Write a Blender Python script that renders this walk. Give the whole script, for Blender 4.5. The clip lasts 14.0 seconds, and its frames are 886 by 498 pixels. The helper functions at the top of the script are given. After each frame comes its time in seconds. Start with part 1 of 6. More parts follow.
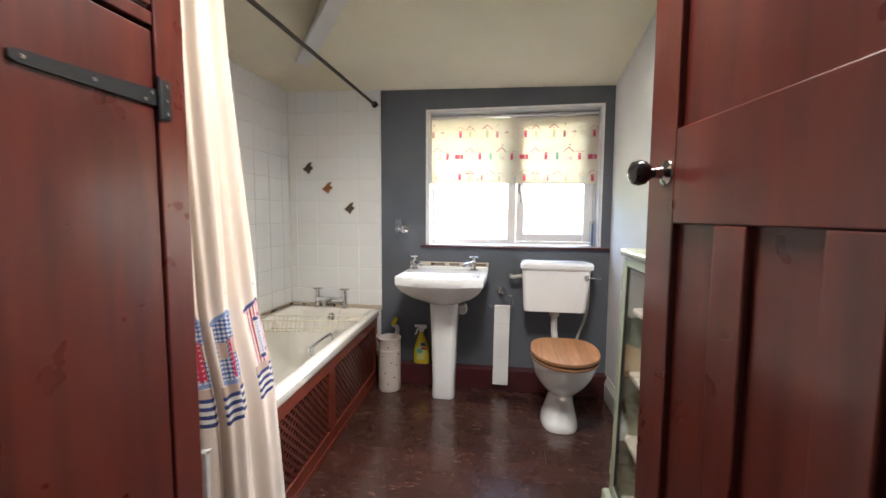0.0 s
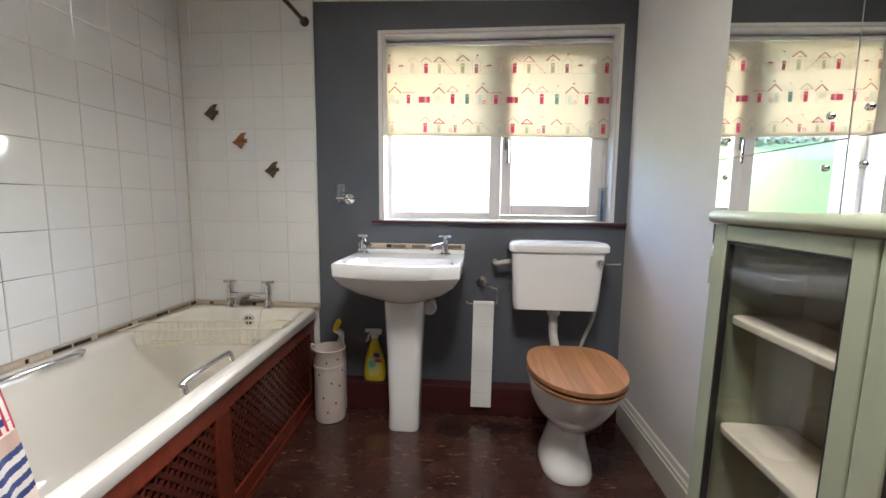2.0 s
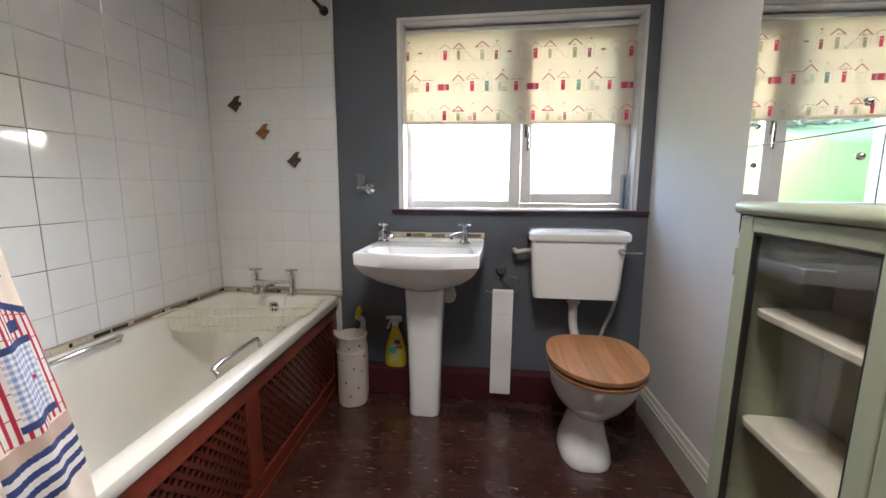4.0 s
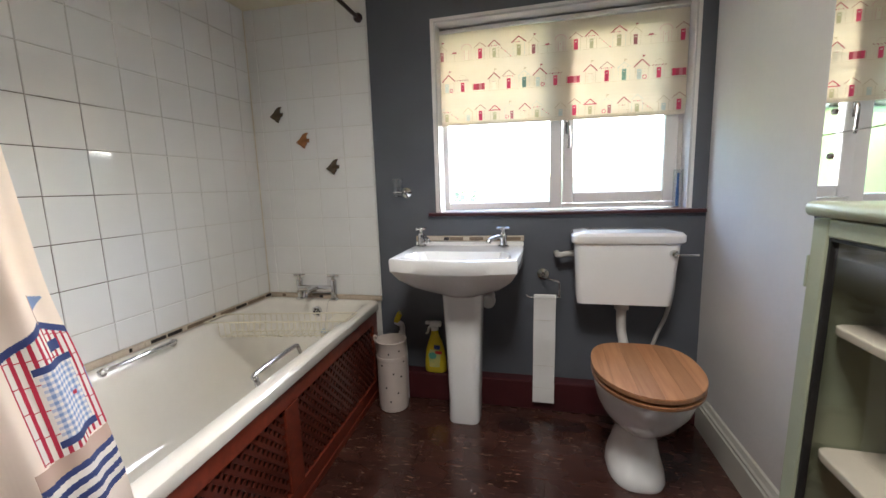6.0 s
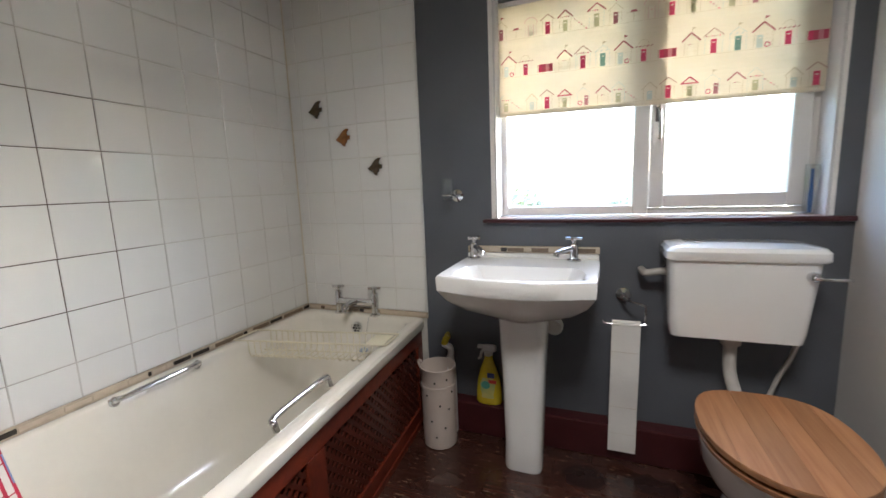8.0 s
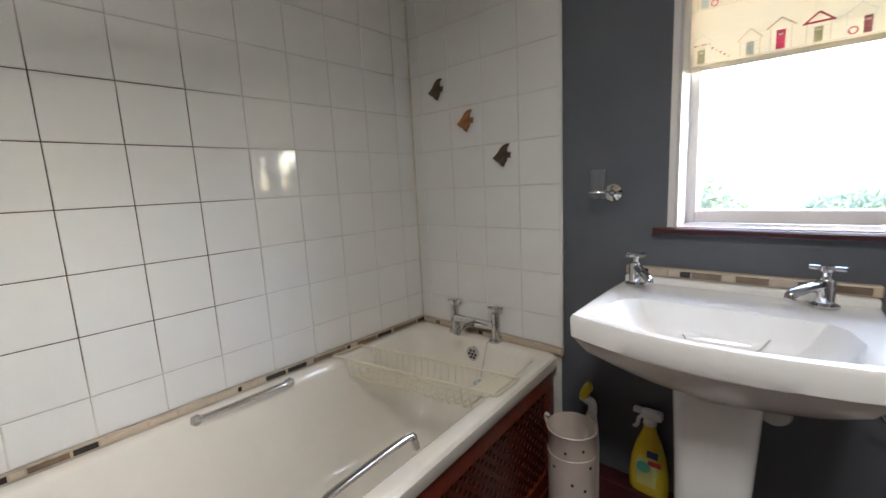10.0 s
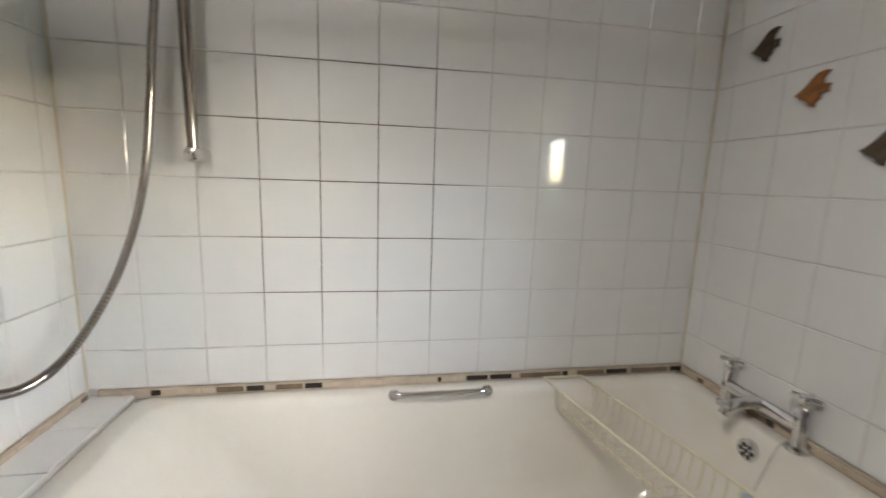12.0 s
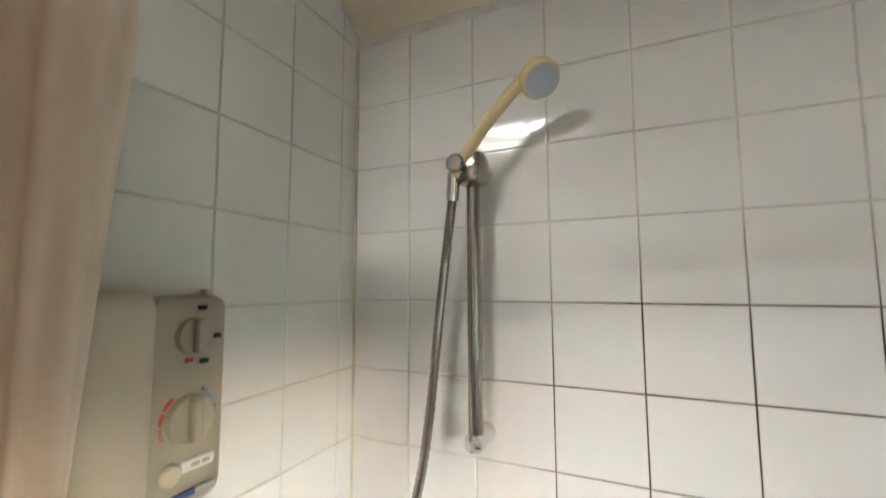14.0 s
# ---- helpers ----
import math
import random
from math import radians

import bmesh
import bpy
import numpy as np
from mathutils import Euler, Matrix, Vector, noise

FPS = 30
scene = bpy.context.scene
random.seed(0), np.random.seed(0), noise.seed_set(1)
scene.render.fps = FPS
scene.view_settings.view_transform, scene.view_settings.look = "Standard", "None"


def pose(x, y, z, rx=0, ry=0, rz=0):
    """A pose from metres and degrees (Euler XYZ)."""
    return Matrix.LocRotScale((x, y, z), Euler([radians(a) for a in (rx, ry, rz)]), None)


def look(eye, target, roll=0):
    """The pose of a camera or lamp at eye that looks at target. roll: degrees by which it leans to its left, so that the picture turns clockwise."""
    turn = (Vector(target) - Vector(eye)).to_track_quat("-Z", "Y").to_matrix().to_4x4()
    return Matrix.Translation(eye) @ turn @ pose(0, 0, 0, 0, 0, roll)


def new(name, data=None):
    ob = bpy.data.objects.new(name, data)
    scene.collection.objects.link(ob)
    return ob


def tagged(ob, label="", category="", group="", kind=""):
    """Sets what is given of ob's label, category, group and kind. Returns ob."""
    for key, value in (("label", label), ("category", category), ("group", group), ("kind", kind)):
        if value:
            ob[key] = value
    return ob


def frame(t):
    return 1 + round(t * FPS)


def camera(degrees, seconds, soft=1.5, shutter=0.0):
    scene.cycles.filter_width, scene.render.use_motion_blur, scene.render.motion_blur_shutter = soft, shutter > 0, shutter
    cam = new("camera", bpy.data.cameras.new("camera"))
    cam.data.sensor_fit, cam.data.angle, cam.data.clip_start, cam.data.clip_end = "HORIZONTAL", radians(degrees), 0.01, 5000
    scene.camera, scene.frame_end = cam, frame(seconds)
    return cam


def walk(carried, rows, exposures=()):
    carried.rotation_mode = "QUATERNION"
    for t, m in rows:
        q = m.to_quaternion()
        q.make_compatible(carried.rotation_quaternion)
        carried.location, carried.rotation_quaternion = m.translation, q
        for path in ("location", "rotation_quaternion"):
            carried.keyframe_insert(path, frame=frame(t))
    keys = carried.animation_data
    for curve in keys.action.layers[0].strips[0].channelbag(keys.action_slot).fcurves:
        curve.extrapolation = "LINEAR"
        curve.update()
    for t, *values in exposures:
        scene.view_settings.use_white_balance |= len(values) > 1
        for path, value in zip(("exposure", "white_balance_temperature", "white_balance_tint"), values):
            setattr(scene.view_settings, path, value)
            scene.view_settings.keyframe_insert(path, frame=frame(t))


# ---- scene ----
cam = camera(94.5, 14.0, shutter=0.3)
PATH = [
    (0, (0.09, 0.034, 1.149), (-0.247, 1.999, 0.985), 0.3),
    (0.5, (0.042, 0.29, 1.137), (-0.196, 2.266, 0.945), -1.0),
    (1, (-0.028, 0.533, 1.124), (-0.156, 2.515, 0.889), -0.9),
    (1.5, (-0.045, 0.683, 1.091), (-0.187, 2.664, 0.859), -0.2),
    (2, (-0.004, 0.742, 1.041), (-0.173, 2.722, 0.814), 0.5),
    (2.5, (-0.003, 0.737, 0.994), (-0.175, 2.713, 0.74), 0.7),
    (3, (-0.008, 0.73, 1.029), (-0.21, 2.701, 0.757), 0.6),
    (5.5, (0.01, 0.755, 1.068), (-0.392, 2.689, 0.758), -1.3),
    (6, (0.032, 0.786, 1.076), (-0.455, 2.703, 0.776), -1.9),
    (6.5, (0.04, 0.796, 1.075), (-0.487, 2.7, 0.768), -2.2),
    (7, (0.02, 0.849, 1.067), (-0.529, 2.747, 0.756), -2.3),
    (7.5, (-0.046, 0.955, 1.069), (-0.624, 2.846, 0.765), -2.1),
    (8, (-0.065, 1.061, 1.092), (-0.782, 2.903, 0.792), -2.3),
    (8.2, (-0.084, 1.109, 1.092), (-0.873, 2.922, 0.798), -2.4),
    (10.3, (-0.22, 1.506, 1.1), (-1.64, 2.881, 0.793), -2.5),
    (10.5, (-0.24, 1.53, 1.108), (-1.724, 2.834, 0.799), -2.1),
    (11, (-0.269, 1.612, 1.113), (-1.916, 2.702, 0.795), -0.8),
    (11.5, (-0.29, 1.703, 1.105), (-2.104, 2.481, 0.781), 0.8),
    (12, (-0.337, 1.717, 1.094), (-2.283, 2.048, 0.772), 1.9),
    (12.5, (-0.477, 1.635, 1.159), (-2.445, 1.429, 0.871), 1.6),
    (13, (-0.608, 1.576, 1.233), (-2.461, 0.841, 1.07), 0.2),
    (13.5, (-0.669, 1.561, 1.324), (-2.459, 0.668, 1.326), -0.1),
    (14, (-0.693, 1.557, 1.424), (-2.506, 0.732, 1.601), -0.2),
]
EXPOSURES = [(t, stops, 5850, 10) for t, stops in ((0.0, 4.5), (0.7, 4.42), (1.5, 4.2), (3.0, 3.95), (6.5, 3.85), (8.0, 3.76), (10.5, 3.64), (11.5, 3.75), (12.4, 3.85), (13.0, 3.78), (13.5, 4.05), (14.0, 4.38))]
walk(cam, [(t, look(eye, target, roll)) for t, eye, target, roll in PATH], EXPOSURES)

# ---- light ----
world = bpy.data.worlds.new("sky")
scene.world = world
world.use_nodes = True
wn = world.node_tree.nodes
wl = world.node_tree.links
sky = wn.new("ShaderNodeTexSky")
sky.sky_type = "NISHITA"
sky.sun_disc = False
sky.sun_elevation = radians(24)
sky.sun_rotation = radians(37)
sky.dust_density = 1.0
wn["Background"].inputs["Strength"].default_value = 0.15
wl.new(sky.outputs[0], wn["Background"].inputs["Color"])

sun = new("sun", bpy.data.lights.new("sun", "SUN"))
sun.data.energy = 0.68
sun.data.angle = radians(55)
sun.data.color = (0.90, 0.95, 1.0)
sun.matrix_world = look((5.50, 7.30, 4.07), (0, 0, 0))

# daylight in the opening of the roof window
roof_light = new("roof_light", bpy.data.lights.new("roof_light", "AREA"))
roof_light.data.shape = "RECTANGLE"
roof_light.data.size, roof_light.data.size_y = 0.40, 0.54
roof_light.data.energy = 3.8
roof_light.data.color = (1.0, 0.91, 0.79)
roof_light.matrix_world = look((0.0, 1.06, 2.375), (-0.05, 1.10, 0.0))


# ---- materials ----
def mat(name, base, rough=0.5, metal=0.0, vary=0.12, scale=6.0, bump=0.0, bump_scale=60.0, coat=0.0, other=None, fine=0.05):
    """Principled material with colour variation at two scales and fine relief."""
    m = bpy.data.materials.new(name)
    m.use_nodes = True
    n, l = m.node_tree.nodes, m.node_tree.links
    b = n["Principled BSDF"]
    b.inputs["Roughness"].default_value = rough
    b.inputs["Metallic"].default_value = metal
    b.inputs["Coat Weight"].default_value = coat
    b.inputs["Coat Roughness"].default_value = 0.08
    tc = n.new("ShaderNodeTexCoord")
    big = n.new("ShaderNodeTexNoise")
    big.inputs["Scale"].default_value = scale
    big.inputs["Detail"].default_value = 4
    l.new(tc.outputs["Object"], big.inputs["Vector"])
    small = n.new("ShaderNodeTexNoise")
    small.inputs["Scale"].default_value = scale * 17
    l.new(tc.outputs["Object"], small.inputs["Vector"])
    ramp = n.new("ShaderNodeMapRange")
    ramp.inputs["From Min"].default_value, ramp.inputs["From Max"].default_value = 0.3, 0.7
    l.new(big.outputs["Fac"], ramp.inputs["Value"])
    mix = n.new("ShaderNodeMix")
    mix.data_type = "RGBA"
    c2 = other if other else tuple(c * (1 - vary) for c in base)
    mix.inputs["A"].default_value = (*base, 1)
    mix.inputs["B"].default_value = (*c2, 1)
    l.new(ramp.outputs[0], mix.inputs["Factor"])
    mul = n.new("ShaderNodeMix")
    mul.data_type, mul.blend_type = "RGBA", "MULTIPLY"
    mul.inputs["Factor"].default_value = 1
    r2 = n.new("ShaderNodeMapRange")
    r2.inputs["To Min"].default_value, r2.inputs["To Max"].default_value = 1 - fine, 1.0
    l.new(small.outputs["Fac"], r2.inputs["Value"])
    l.new(mix.outputs["Result"], mul.inputs["A"])
    l.new(r2.outputs[0], mul.inputs["B"])
    l.new(mul.outputs["Result"], b.inputs["Base Color"])
    if bump:
        bt = n.new("ShaderNodeTexNoise")
        bt.inputs["Scale"].default_value = bump_scale
        bt.inputs["Detail"].default_value = 3
        l.new(tc.outputs["Object"], bt.inputs["Vector"])
        bn = n.new("ShaderNodeBump")
        bn.inputs["Strength"].default_value = bump
        bn.inputs["Distance"].default_value = 0.004
        l.new(bt.outputs["Fac"], bn.inputs["Height"])
        l.new(bn.outputs[0], b.inputs["Normal"])
    return m


def wood_mat(name, light, dark, stretch, rough=0.3, coat=0.2, ring=22.0, scuff=None, island=0.25):
    """Wood with grain along one axis, tone by piece, optional pale scuffs."""
    m = bpy.data.materials.new(name)
    m.use_nodes = True
    n, l = m.node_tree.nodes, m.node_tree.links
    b = n["Principled BSDF"]
    b.inputs["Coat Weight"].default_value = coat
    b.inputs["Coat Roughness"].default_value = 0.12
    tc = n.new("ShaderNodeTexCoord")
    mp = n.new("ShaderNodeMapping")
    mp.inputs["Scale"].default_value = stretch
    oi = n.new("ShaderNodeObjectInfo")
    sh = n.new("ShaderNodeVectorMath")
    sh.operation = "MULTIPLY_ADD"
    cb = n.new("ShaderNodeCombineXYZ")
    for i in range(3):
        l.new(oi.outputs["Random"], cb.inputs[i])
    sh.inputs[1].default_value = (9, 7, 11)
    l.new(cb.outputs[0], sh.inputs[0])
    l.new(tc.outputs["Object"], sh.inputs[2])
    l.new(sh.outputs[0], mp.inputs["Vector"])
    g = n.new("ShaderNodeTexNoise")
    g.inputs["Scale"].default_value = ring
    g.inputs["Detail"].default_value = 6
    g.inputs["Distortion"].default_value = 0.6
    l.new(mp.outputs[0], g.inputs["Vector"])
    rp = n.new("ShaderNodeMapRange")
    rp.inputs["From Min"].default_value, rp.inputs["From Max"].default_value = 0.32, 0.68
    l.new(g.outputs["Fac"], rp.inputs["Value"])
    mix = n.new("ShaderNodeMix")
    mix.data_type = "RGBA"
    mix.inputs["A"].default_value, mix.inputs["B"].default_value = (*light, 1), (*dark, 1)
    l.new(rp.outputs[0], mix.inputs["Factor"])
    tone = n.new("ShaderNodeMix")
    tone.data_type, tone.blend_type = "RGBA", "MULTIPLY"
    tone.inputs["Factor"].default_value = 1
    tr = n.new("ShaderNodeMapRange")
    tr.inputs["To Min"].default_value = 1 - island
    l.new(oi.outputs["Random"], tr.inputs["Value"])
    l.new(mix.outputs["Result"], tone.inputs["A"])
    l.new(tr.outputs[0], tone.inputs["B"])
    last = tone.outputs["Result"]
    rough_src = n.new("ShaderNodeMapRange")
    rough_src.inputs["To Min"].default_value, rough_src.inputs["To Max"].default_value = rough - 0.08, rough + 0.14
    rn = n.new("ShaderNodeTexNoise")
    rn.inputs["Scale"].default_value = 9
    l.new(tc.outputs["Object"], rn.inputs["Vector"])
    l.new(rn.outputs["Fac"], rough_src.inputs["Value"])
    l.new(rough_src.outputs[0], b.inputs["Roughness"])
    if scuff:
        sp = n.new("ShaderNodeMapping")
        sp.inputs["Scale"].default_value = (20, 90, 20)
        l.new(sh.outputs[0], sp.inputs["Vector"])
        sn = n.new("ShaderNodeTexNoise")
        sn.inputs["Scale"].default_value = 1.0
        sn.inputs["Detail"].default_value = 5
        sn.inputs["Roughness"].default_value = 0.65
        l.new(sp.outputs[0], sn.inputs["Vector"])
        sr = n.new("ShaderNodeMapRange")
        sr.inputs["From Min"].default_value, sr.inputs["From Max"].default_value = 0.618, 0.665
        l.new(sn.outputs["Fac"], sr.inputs["Value"])
        sm = n.new("ShaderNodeMix")
        sm.data_type = "RGBA"
        sm.inputs["B"].default_value = (*scuff, 1)
        l.new(sr.outputs[0], sm.inputs["Factor"])
        l.new(last, sm.inputs["A"])
        last = sm.outputs["Result"]
    if scuff:
        gp = n.new("ShaderNodeNewGeometry")
        for cx, cy, rx, ry in ((-0.109, 2.532, 0.078, 0.060), (0.123, 2.552, 0.095, 0.045)):
            mp2 = n.new("ShaderNodeMapping")
            mp2.inputs["Location"].default_value = (-cx / rx, -cy / ry, 0)
            mp2.inputs["Scale"].default_value = (1 / rx, 1 / ry, 0)
            l.new(gp.outputs["Position"], mp2.inputs["Vector"])
            ln = n.new("ShaderNodeVectorMath")
            ln.operation = "LENGTH"
            l.new(mp2.outputs[0], ln.inputs[0])
            sr2 = n.new("ShaderNodeMapRange")
            sr2.inputs["From Min"].default_value, sr2.inputs["From Max"].default_value = 1.08, 0.94
            sr2.inputs["To Max"].default_value = 0.7
            l.new(ln.outputs["Value"], sr2.inputs["Value"])
            sm2 = n.new("ShaderNodeMix")
            sm2.data_type = "RGBA"
            sm2.inputs["B"].default_value = (0.010, 0.004, 0.004, 1)
            l.new(sr2.outputs[0], sm2.inputs["Factor"])
            l.new(last, sm2.inputs["A"])
            last = sm2.outputs["Result"]
    l.new(last, b.inputs["Base Color"])
    bn = n.new("ShaderNodeBump")
    bn.inputs["Strength"].default_value = 0.12
    bn.inputs["Distance"].default_value = 0.002
    l.new(g.outputs["Fac"], bn.inputs["Height"])
    l.new(bn.outputs[0], b.inputs["Normal"])
    return m


def glass_mat(name, tint=(1, 1, 1), rough=0.0, ior=1.45):
    """Thin clear pane: sees straight through, with a glossy reflection."""
    m = bpy.data.materials.new(name)
    m.use_nodes = True
    n, l = m.node_tree.nodes, m.node_tree.links
    n.remove(n["Principled BSDF"])
    t = n.new("ShaderNodeBsdfTransparent")
    t.inputs[0].default_value = (*tint, 1)
    g = n.new("ShaderNodeBsdfGlossy")
    g.inputs["Roughness"].default_value = rough
    lw = n.new("ShaderNodeLayerWeight")
    lw.inputs["Blend"].default_value = 0.5
    pw = n.new("ShaderNodeMath")
    pw.operation = "POWER"
    pw.inputs[1].default_value = 5.0
    l.new(lw.outputs["Facing"], pw.inputs[0])
    f = n.new("ShaderNodeMath")
    f.operation = "MULTIPLY_ADD"
    r0 = ((ior - 1) / (ior + 1)) ** 2
    f.inputs[1].default_value, f.inputs[2].default_value = 0.85 - r0, r0
    l.new(pw.outputs[0], f.inputs[0])
    x = n.new("ShaderNodeMixShader")
    l.new(f.outputs[0], x.inputs[0])
    l.new(t.outputs[0], x.inputs[1])
    l.new(g.outputs[0], x.inputs[2])
    l.new(x.outputs[0], n["Material Output"].inputs["Surface"])
    return m


def cloth_mat(name, base, through_it=0.35, weave=900.0, vary=0.08):
    m = mat(name, base, 0.9, vary=vary, scale=9)
    n, l = m.node_tree.nodes, m.node_tree.links
    b = n["Principled BSDF"]
    tr = n.new("ShaderNodeBsdfTranslucent")
    tr.inputs[0].default_value = (*base, 1)
    x = n.new("ShaderNodeMixShader")
    x.inputs[0].default_value = through_it
    l.new(b.outputs[0], x.inputs[1])
    l.new(tr.outputs[0], x.inputs[2])
    l.new(x.outputs[0], n["Material Output"].inputs["Surface"])
    return m


def grout_mat():
    """Pale grout, blackened where the shower wets it."""
    m = mat("grout", (0.68, 0.65, 0.60), 0.85, vary=0.2, scale=20)
    n, l = m.node_tree.nodes, m.node_tree.links
    b = n["Principled BSDF"]
    old = b.inputs["Base Color"].links[0].from_socket
    g = n.new("ShaderNodeNewGeometry")
    sep = n.new("ShaderNodeSeparateXYZ")
    l.new(g.outputs["Position"], sep.inputs[0])

    def near(axis, centre, half):
        d = n.new("ShaderNodeMath")
        d.operation = "SUBTRACT"
        d.inputs[1].default_value = centre
        l.new(sep.outputs[axis], d.inputs[0])
        a = n.new("ShaderNodeMath")
        a.operation = "ABSOLUTE"
        l.new(d.outputs[0], a.inputs[0])
        r = n.new("ShaderNodeMapRange")
        r.inputs["From Min"].default_value, r.inputs["From Max"].default_value = half + 0.16, half - 0.16
        l.new(a.outputs[0], r.inputs["Value"])
        return r.outputs[0]

    px = n.new("ShaderNodeMath")
    px.operation = "MULTIPLY"
    l.new(near("Y", 1.66, 0.30), px.inputs[0])
    l.new(near("Z", 1.06, 0.38), px.inputs[1])
    nx = n.new("ShaderNodeTexNoise")
    nx.inputs["Scale"].default_value = 5
    l.new(g.outputs["Position"], nx.inputs["Vector"])
    ad = n.new("ShaderNodeMath")
    ad.operation = "MULTIPLY_ADD"
    ad.inputs[1].default_value, ad.inputs[2].default_value = 1.6, -0.45
    l.new(nx.outputs["Fac"], ad.inputs[0])
    st = n.new("ShaderNodeMath")
    st.operation = "ADD"
    st.use_clamp = True
    l.new(px.outputs[0], st.inputs[0])
    pm = n.new("ShaderNodeMath")
    pm.operation = "MULTIPLY"
    l.new(ad.outputs[0], pm.inputs[0])
    l.new(px.outputs[0], pm.inputs[1])
    l.new(pm.outputs[0], st.inputs[1])
    cl = n.new("ShaderNodeMath")
    cl.operation = "MULTIPLY_ADD"
    cl.use_clamp = True
    cl.inputs[1].default_value, cl.inputs[2].default_value = 1.3, -0.2
    l.new(st.outputs[0], cl.inputs[0])
    x = n.new("ShaderNodeMix")
    x.data_type = "RGBA"
    x.inputs["B"].default_value = (0.06, 0.035, 0.02, 1)
    l.new(cl.outputs[0], x.inputs["Factor"])
    l.new(old, x.inputs["A"])
    l.new(x.outputs["Result"], b.inputs["Base Color"])
    return m


M_WALL = mat("white_emulsion", (0.60, 0.575, 0.555), 0.75, vary=0.06, scale=3, bump=0.12, bump_scale=90)
M_GREY = mat("slate_grey_emulsion", (0.105, 0.112, 0.128), 0.62, vary=0.12, scale=4, bump=0.15, bump_scale=120)
M_CEIL = mat("cream_emulsion", (0.67, 0.60, 0.45), 0.8, vary=0.1, scale=2.2, bump=0.15, bump_scale=40)
M_TILE = mat("white_glaze", (0.74, 0.73, 0.71), 0.06, vary=0.04, scale=3, bump=0.02, bump_scale=14, coat=0.3, fine=0.02)
M_GROUT = grout_mat()
M_CERAMIC = mat("white_vitreous_china", (0.82, 0.81, 0.79), 0.07, vary=0.03, scale=4, coat=0.5, fine=0.02)
M_BATH = mat("ivory_bath_enamel", (0.77, 0.73, 0.65), 0.12, vary=0.07, scale=3, coat=0.3, fine=0.04)
M_CHROME = mat("chrome", (0.78, 0.78, 0.79), 0.09, 1.0, vary=0.15, scale=30)
M_STEEL = mat("brushed_steel", (0.42, 0.39, 0.36), 0.16, 1.0, vary=0.15, scale=30)
M_IRON = mat("black_japanned_iron", (0.022, 0.022, 0.024), 0.38, 0.3, vary=0.3, scale=30, bump=0.2, bump_scale=200)
M_ROD = mat("dark_bronze_rod", (0.05, 0.03, 0.025), 0.35, 0.6, vary=0.2, scale=30)
M_RED = wood_mat("mahogany_gloss_paint", (0.102, 0.017, 0.010), (0.058, 0.010, 0.007), (1.2, 1.2, 0.12), 0.28, 0.35, 16, island=0.12)
M_REDH = wood_mat("mahogany_panel_wood", (0.19, 0.031, 0.013), (0.125, 0.021, 0.010), (1.2, 0.12, 1.2), 0.36, 0.2, 30, island=0.18)
# Panel wood darkened for slats; its colour carries the light falloff.
M_SLAT = wood_mat("mahogany_slat_shaded", (0.115, 0.022, 0.011), (0.070, 0.013, 0.008), (0.12, 1.2, 1.2), 0.32, 0.3, 30, island=0.25)
M_MAROON = mat("maroon_gloss_paint", (0.060, 0.012, 0.014), 0.32, vary=0.25, scale=8, bump=0.1)
M_FLOOR = wood_mat("dark_stained_board", (0.078, 0.029, 0.020), (0.040, 0.015, 0.011), (0.10, 1.6, 1.6), 0.24, 0.5, 40, scuff=(0.25, 0.16, 0.11), island=0.35)
M_OAK = wood_mat("light_oak", (0.60, 0.30, 0.14), (0.46, 0.20, 0.085), (2.4, 0.14, 2.4), 0.34, 0.3, 30, island=0.36)
# Oak darkened for lid edge and seat ring; the shade is in the colour.
M_OAKD = wood_mat("oak_edge_shaded", (0.36, 0.17, 0.075), (0.22, 0.10, 0.045), (1.6, 0.3, 1.6), 0.36, 0.3, 30, island=0.2)
M_GREEN = mat("sage_green_paint", (0.37, 0.39, 0.27), 0.42, vary=0.12, scale=7, bump=0.12, bump_scale=70, coat=0.1)
M_INSIDE = mat("cabinet_lining", (0.42, 0.40, 0.34), 0.6, vary=0.15, scale=6)
M_SHELF = mat("cream_shelf_paint", (0.74, 0.64, 0.52), 0.5, vary=0.12, scale=6)
M_SKIRT = mat("stone_white_gloss", (0.50, 0.48, 0.42), 0.35, vary=0.1, scale=6)
M_FRAME = mat("white_window_frame", (0.76, 0.73, 0.70), 0.35, vary=0.06, scale=6)
M_GLASS = glass_mat("clear_glass")
M_CABGLASS = glass_mat("cabinet_glass", (0.94, 0.96, 0.95), 0.0, 1.85)
M_TUMBLER = glass_mat("tumbler_glass", (0.95, 0.96, 0.97), 0.12, 1.9)
M_MIRROR = mat("mirror_silver", (0.86, 0.88, 0.87), 0.015, 1.0, vary=0.02, scale=2, fine=0.0)
M_BLIND = cloth_mat("cream_blind_cloth", (0.86, 0.79, 0.66), 0.32)
M_PINK = cloth_mat("pink_print", (0.80, 0.11, 0.23), 0.45)
M_ROOF = cloth_mat("brown_red_print", (0.52, 0.17, 0.20), 0.45)
M_TEAL = cloth_mat("teal_print", (0.30, 0.52, 0.46), 0.45)
M_FAINT = cloth_mat("faint_tan_print", (0.66, 0.57, 0.42), 0.4)
M_CURT = cloth_mat("cream_curtain_cloth", (0.84, 0.72, 0.61), 0.26)
M_NAVY = cloth_mat("navy_print", (0.035, 0.05, 0.16), 0.2)
M_BLUE = cloth_mat("light_blue_print", (0.20, 0.27, 0.46), 0.2)
M_REDP = cloth_mat("red_print", (0.42, 0.02, 0.05), 0.2)
